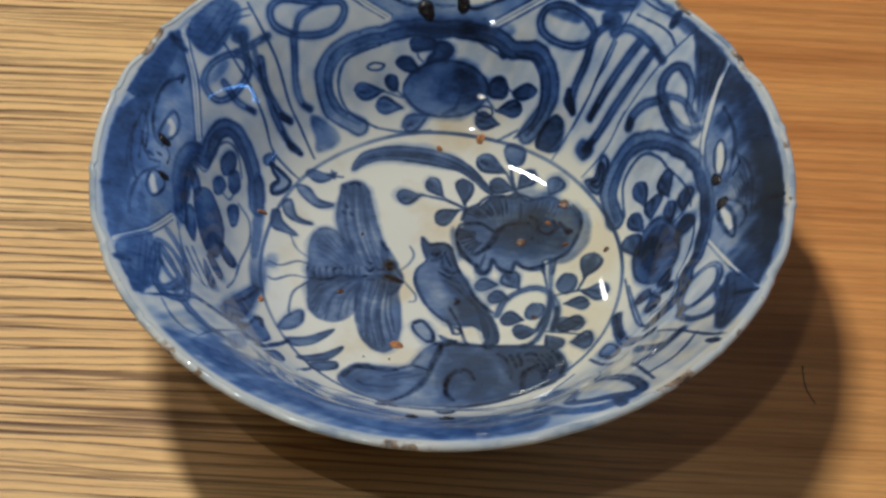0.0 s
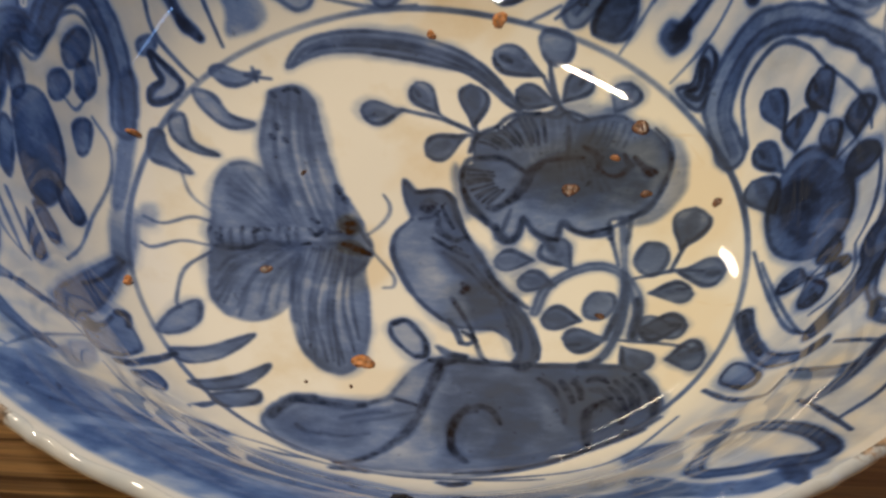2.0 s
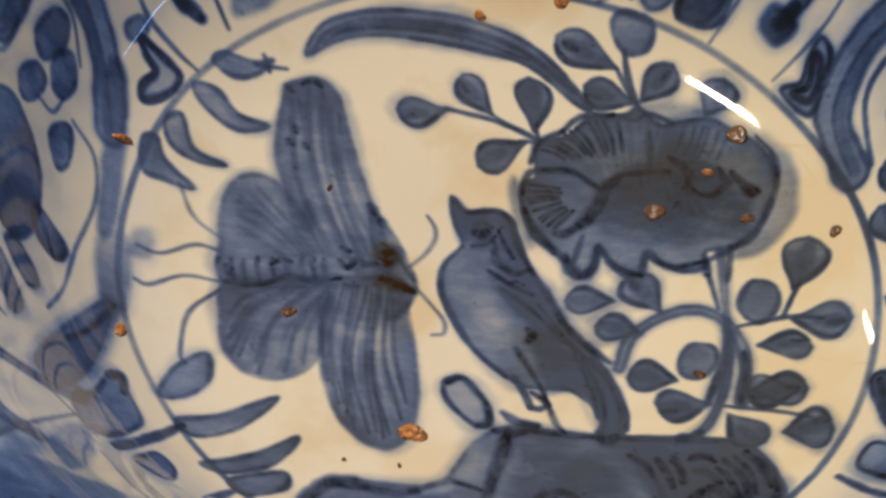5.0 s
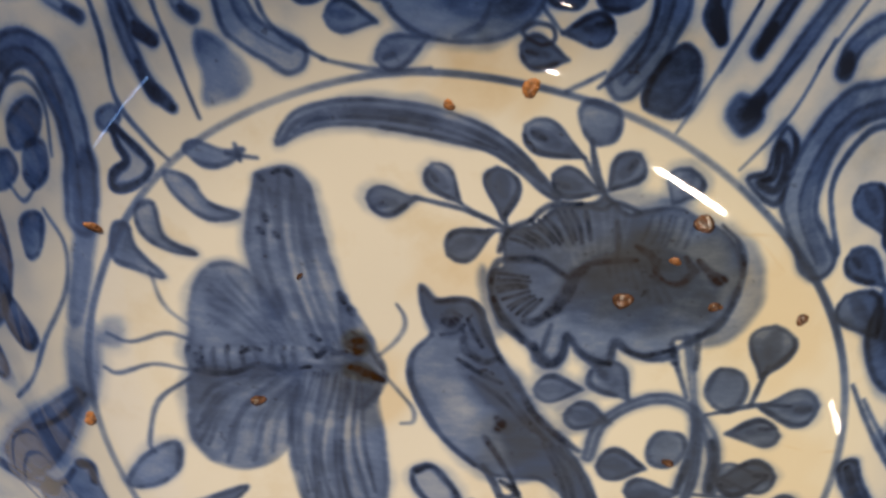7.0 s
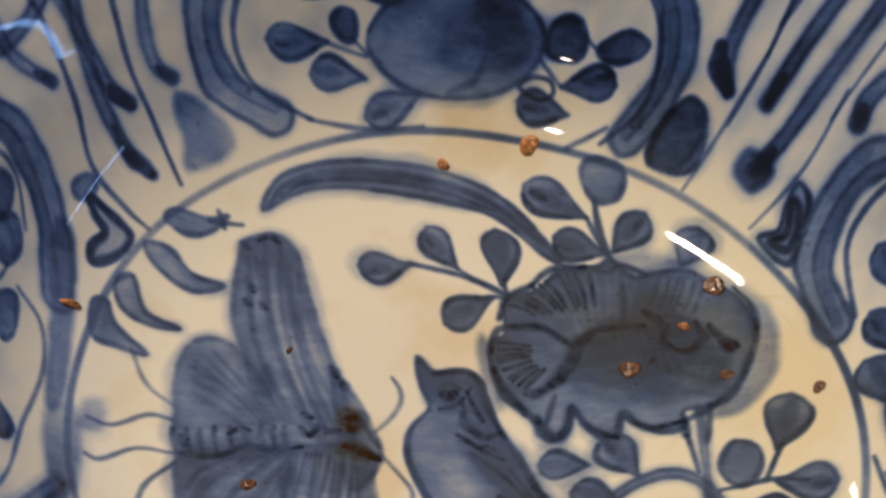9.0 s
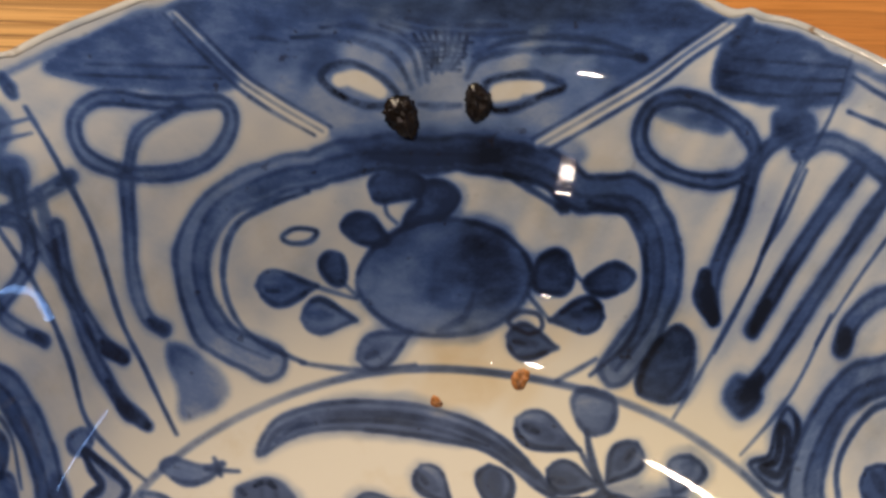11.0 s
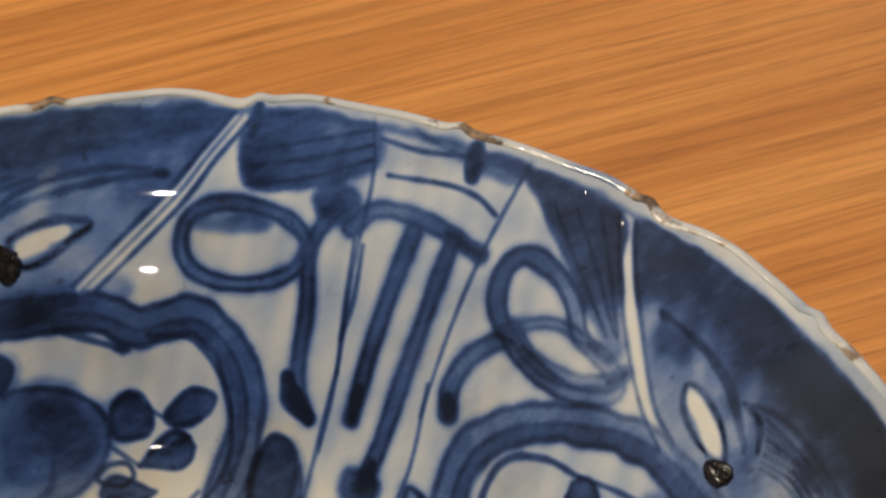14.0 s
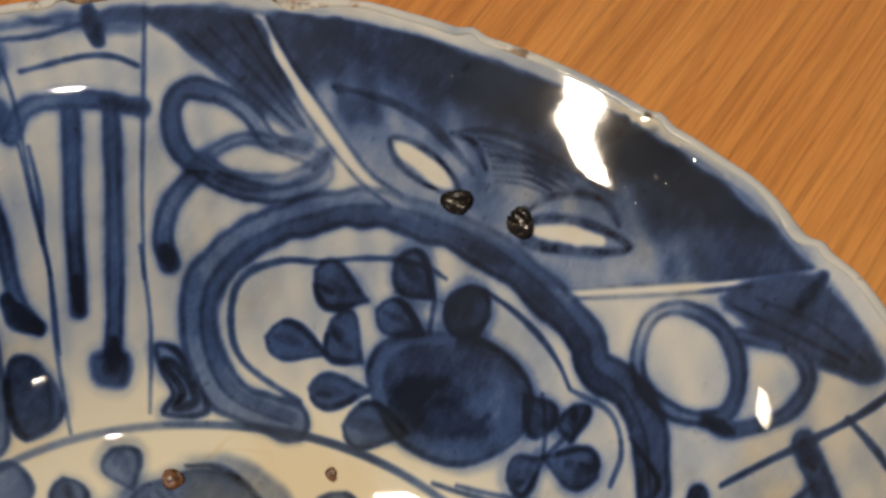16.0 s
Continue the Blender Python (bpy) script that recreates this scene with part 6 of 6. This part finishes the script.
bowl = tagged(new("bowl"), "blue and white porcelain bowl with a foliate rim", "bowl")
n_well, n_wall = normals_of(WELL_P), normals_of(WALL_P)
seam = normals_of(inner(WALL_A[None, :], np.array([WELL_R - 0.3, WELL_R, WELL_R + 0.3])[:, None]))[1]
n_wall[0] = seam
n_well[-1] = normals_of(inner(WELL_A[None, :], np.array([WELL_R - 0.3, WELL_R, WELL_R + 0.3])[:, None]))[1]
split = WELL_P.shape[0] * WELL_P.shape[1]
c_well, c_wall = COBALT[:split].reshape(WELL_P.shape[:2]), COBALT[split:].reshape(WALL_P.shape[:2])
i_well, i_wall = INK[:split].reshape(WELL_P.shape[:2]), INK[split:].reshape(WALL_P.shape[:2])
t_well, t_wall = TEA[:split].reshape(WELL_P.shape[:2]), TEA[split:].reshape(WALL_P.shape[:2])
# the middle is closed by a last ring drawn in to the axis
hub = WELL_P[:1].copy()
hub[..., :2] *= 0.02
surface("well", np.concatenate([hub, WELL_P]), np.concatenate([c_well[:1], c_well]), np.concatenate([i_well[:1], i_well]), np.concatenate([t_well[:1], t_well]), np.concatenate([n_well[:1], n_well]), True, bowl, "round well painted with flowers and a winged motif in cobalt blue")
bounds = [38, 64, 128, 154, 218, 244, 308, 334, 398]
for j, (a0, a1) in enumerate(zip(bounds[:-1], bounds[1:])):
    i0, i1 = round(a0 / 360 * 1980), round(a1 / 360 * 1980)
    cols = np.arange(i0, i1 + 1) % 1980
    name, label = (("narrow_panel", "narrow white panel with blue tassels"), ("medallion_panel", "wide panel with a lobed fruit medallion in cobalt blue"))[j % 2]
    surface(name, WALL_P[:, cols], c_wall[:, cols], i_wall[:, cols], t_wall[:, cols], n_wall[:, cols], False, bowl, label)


def outside(parent):
    """The lip, the outer wall and the foot ring, turned from one profile."""
    na = 720
    a = np.linspace(0, math.tau, na, endpoint=False)
    edge = brackets(a)
    ins = inner(a, np.full(na, LIP_R))
    rows, lips = [ins], [0.8]
    for u in np.linspace(0.12, 1, 9):
        t = math.pi * u
        r = LIP_R + 1.2 * (1 - math.cos(t)) + edge + nibs(a) * (1 - 0.5 * u)
        z = ins[:, 2] + 0.9 * math.sin(t) - 0.9 * u
        rows.append(np.stack([r * np.cos(a), r * np.sin(a), z], -1))
        lips.append(1.0)
    for q in np.linspace(101.0, 58.0, 34):
        fade = max(0.0, (q - 84) / 18)
        r = q + 2.5 + edge * fade
        z = profile(np.full(na, q)) - 2.4 - 0.8 * (1 - fade)
        rows.append(np.stack([r * np.cos(a), r * np.sin(a), z], -1))
        lips.append(0.0)
    for r, z in ((58.5, 9.0), (57.4, 7.2), (56.6, 2.0), (56.0, 0.5), (55.0, 0.0), (54.0, 0.4), (53.2, 2.0), (52.6, 6.5), (48.0, 8.0), (30.0, 7.2), (0.4, 6.8)):
        rows.append(np.stack([r * np.cos(a), r * np.sin(a), np.full(na, z)], -1))
        lips.append(0.0)
    g = np.stack(rows)
    # the lip is worn most at a few places
    wear = np.full(na, 0.72)
    for place in (31, 35, 45, 58, 81, 97, 150, 190, 232, 308, 312, 356):
        wear += 0.7 * np.exp(-(((np.degrees(a) - place + 180) % 360 - 180) / 2.2) ** 2)
    worn = np.array(lips)[:, None] * wear[None, :]
    n_lip, n_wall = 11, 44
    for name, first, last, label in (("lip", 0, n_lip, "bluish white lip chipped to brown along its notched edge"), ("outer_wall", n_lip - 1, n_wall, "plain white glazed outside wall"), ("foot_ring", n_wall - 1, len(rows), "low turned foot ring")):
        piece = g[first:last]
        k = np.arange(len(piece) * na).reshape(-1, na)
        k = np.concatenate([k, k[:, :1]], 1)
        quads = np.stack([k[:-1, :-1], k[1:, :-1], k[1:, 1:], k[:-1, 1:]], -1).reshape(-1, 4)
        me = bpy.data.meshes.new(name)
        me.from_pydata((piece.reshape(-1, 3) / 1000).tolist(), [], quads.tolist())
        me.polygons.foreach_set("use_smooth", np.ones(len(quads), bool))
        me.attributes.new("lip", "FLOAT", "POINT").data.foreach_set("value", worn[first:last].reshape(-1).astype(np.float32))
        me.materials.append(RIM)
        ob = new(name, me)
        ob.parent = parent
        ob["label"] = label


outside(bowl)


def lump(name, x, y, rx, ry, height, turn, material, label, seed):
    """A small glossy lump of burnt iron or pooled pigment sitting in the glaze."""
    rng = random.Random(seed)
    r = math.hypot(x, y)
    e = 0.4
    slope = float(profile(np.array([r + e]))[0] - profile(np.array([r - e]))[0]) / (2 * e)
    up = Vector((-slope * x / r, -slope * y / r, 1)).normalized()
    bm = bmesh.new()
    bmesh.ops.create_icosphere(bm, subdivisions=4, radius=1)
    f1, f2 = rng.uniform(0, 6), rng.uniform(0, 6)
    for v in bm.verts:
        k = math.atan2(v.co.y, v.co.x)
        w = 1 + 0.10 * math.sin(2 * k + f1) + 0.08 * math.sin(3 * k + f2)
        n = noise.noise(v.co * 3.4 + Vector((seed, 0, 0)))
        crumb = 1 + 0.22 * noise.noise(v.co * 6.5 + Vector((0, seed, 0)))
        v.co = Vector((v.co.x * rx * w * crumb, v.co.y * ry * w * crumb, v.co.z * height * (1 + 0.9 * n))) / 1000
    for f in bm.faces:
        f.smooth = True
    ob = part(name, bm, material, bowl, label)
    z = float(profile(np.array([r]))[0])
    ob.matrix_local = Matrix.Translation((x / 1000, y / 1000, z / 1000)) @ up.to_track_quat("Z", "Y").to_matrix().to_4x4() @ pose(0, 0, 0, 0, 0, turn)
    return ob


SPOTS = [(-12.6, -28.8, 2.0, 1.7), (25.4, 16.4, 1.7, 1.4), (10.8, 56.1, 1.7, 1.5), (-58.7, 16.7, 1.7, 0.7), (-2.8, 52.8, 1.1, 0.8), (39.2, 31.2, 1.9, 1.5),
         (34.2, 24.1, 0.9, 0.7), (40.0, 15.0, 1.1, 0.9), (-31.7, -8.2, 1.2, 0.9), (53.1, 11.1, 1.1, 0.9), (-26.3, 16.8, 0.7, 0.4), (-56.1, -18.7, 0.9, 1.5), (30.7, -15.3, 0.9, 0.7), (-14.5, -35.2, 0.4, 0.3), (-22.6, -35.0, 0.35, 0.3)]
for k, (x, y, rx, ry) in enumerate(SPOTS):
    crusted = k in (0, 2, 3, 4, 6, 11)
    lump("iron_spot", x, y, rx, ry, 0.5 if crusted else 0.35, k * 37, RUST if crusted else IRON, "crusty orange iron spot in the glaze" if crusted else "glossy rust-brown iron spot in the glaze", k + 1)

BEADS = [(-9.1, 84.2, 2.6, 3.6), (3.0, 86.0, 2.0, 3.2), (85.1, 12.3, 2.0, 2.3), (86.6, 2.1, 2.2, 2.2), (-88.2, 15.0, 2.4, 1.6), (-87.2, 2.0, 2.0, 1.5), (-5.0, -85.5, 2.0, 2.0), (5.0, -85.5, 2.0, 2.0)]
for k, (x, y, rx, ry) in enumerate(BEADS):
    lump("pigment_bead", x, y, rx, ry, 0.6, math.degrees(math.atan2(y, x)) - 90, BEAD, "raised black blob of pooled pigment", k + 40)


def fibre():
    """A short dark fibre lying on the table beside the bowl."""
    data = bpy.data.curves.new("fibre", "CURVE")
    data.dimensions, data.bevel_depth, data.bevel_resolution = "3D", 0.00016, 2
    line = data.splines.new("POLY")
    path = flowing([(118.0, -15.8), (118.1, -20.8), (118.8, -25.4), (120.3, -28.7), (121.4, -31.1)], False)
    line.points.add(len(path) - 1)
    for q, (x, y) in zip(line.points, path):
        q.co = (x / 1000, y / 1000, 0.0001, 1)
    data.materials.append(BEAD)
    tagged(new("fibre", data), "short dark curled fibre lying on the table", "fibre")


fibre()
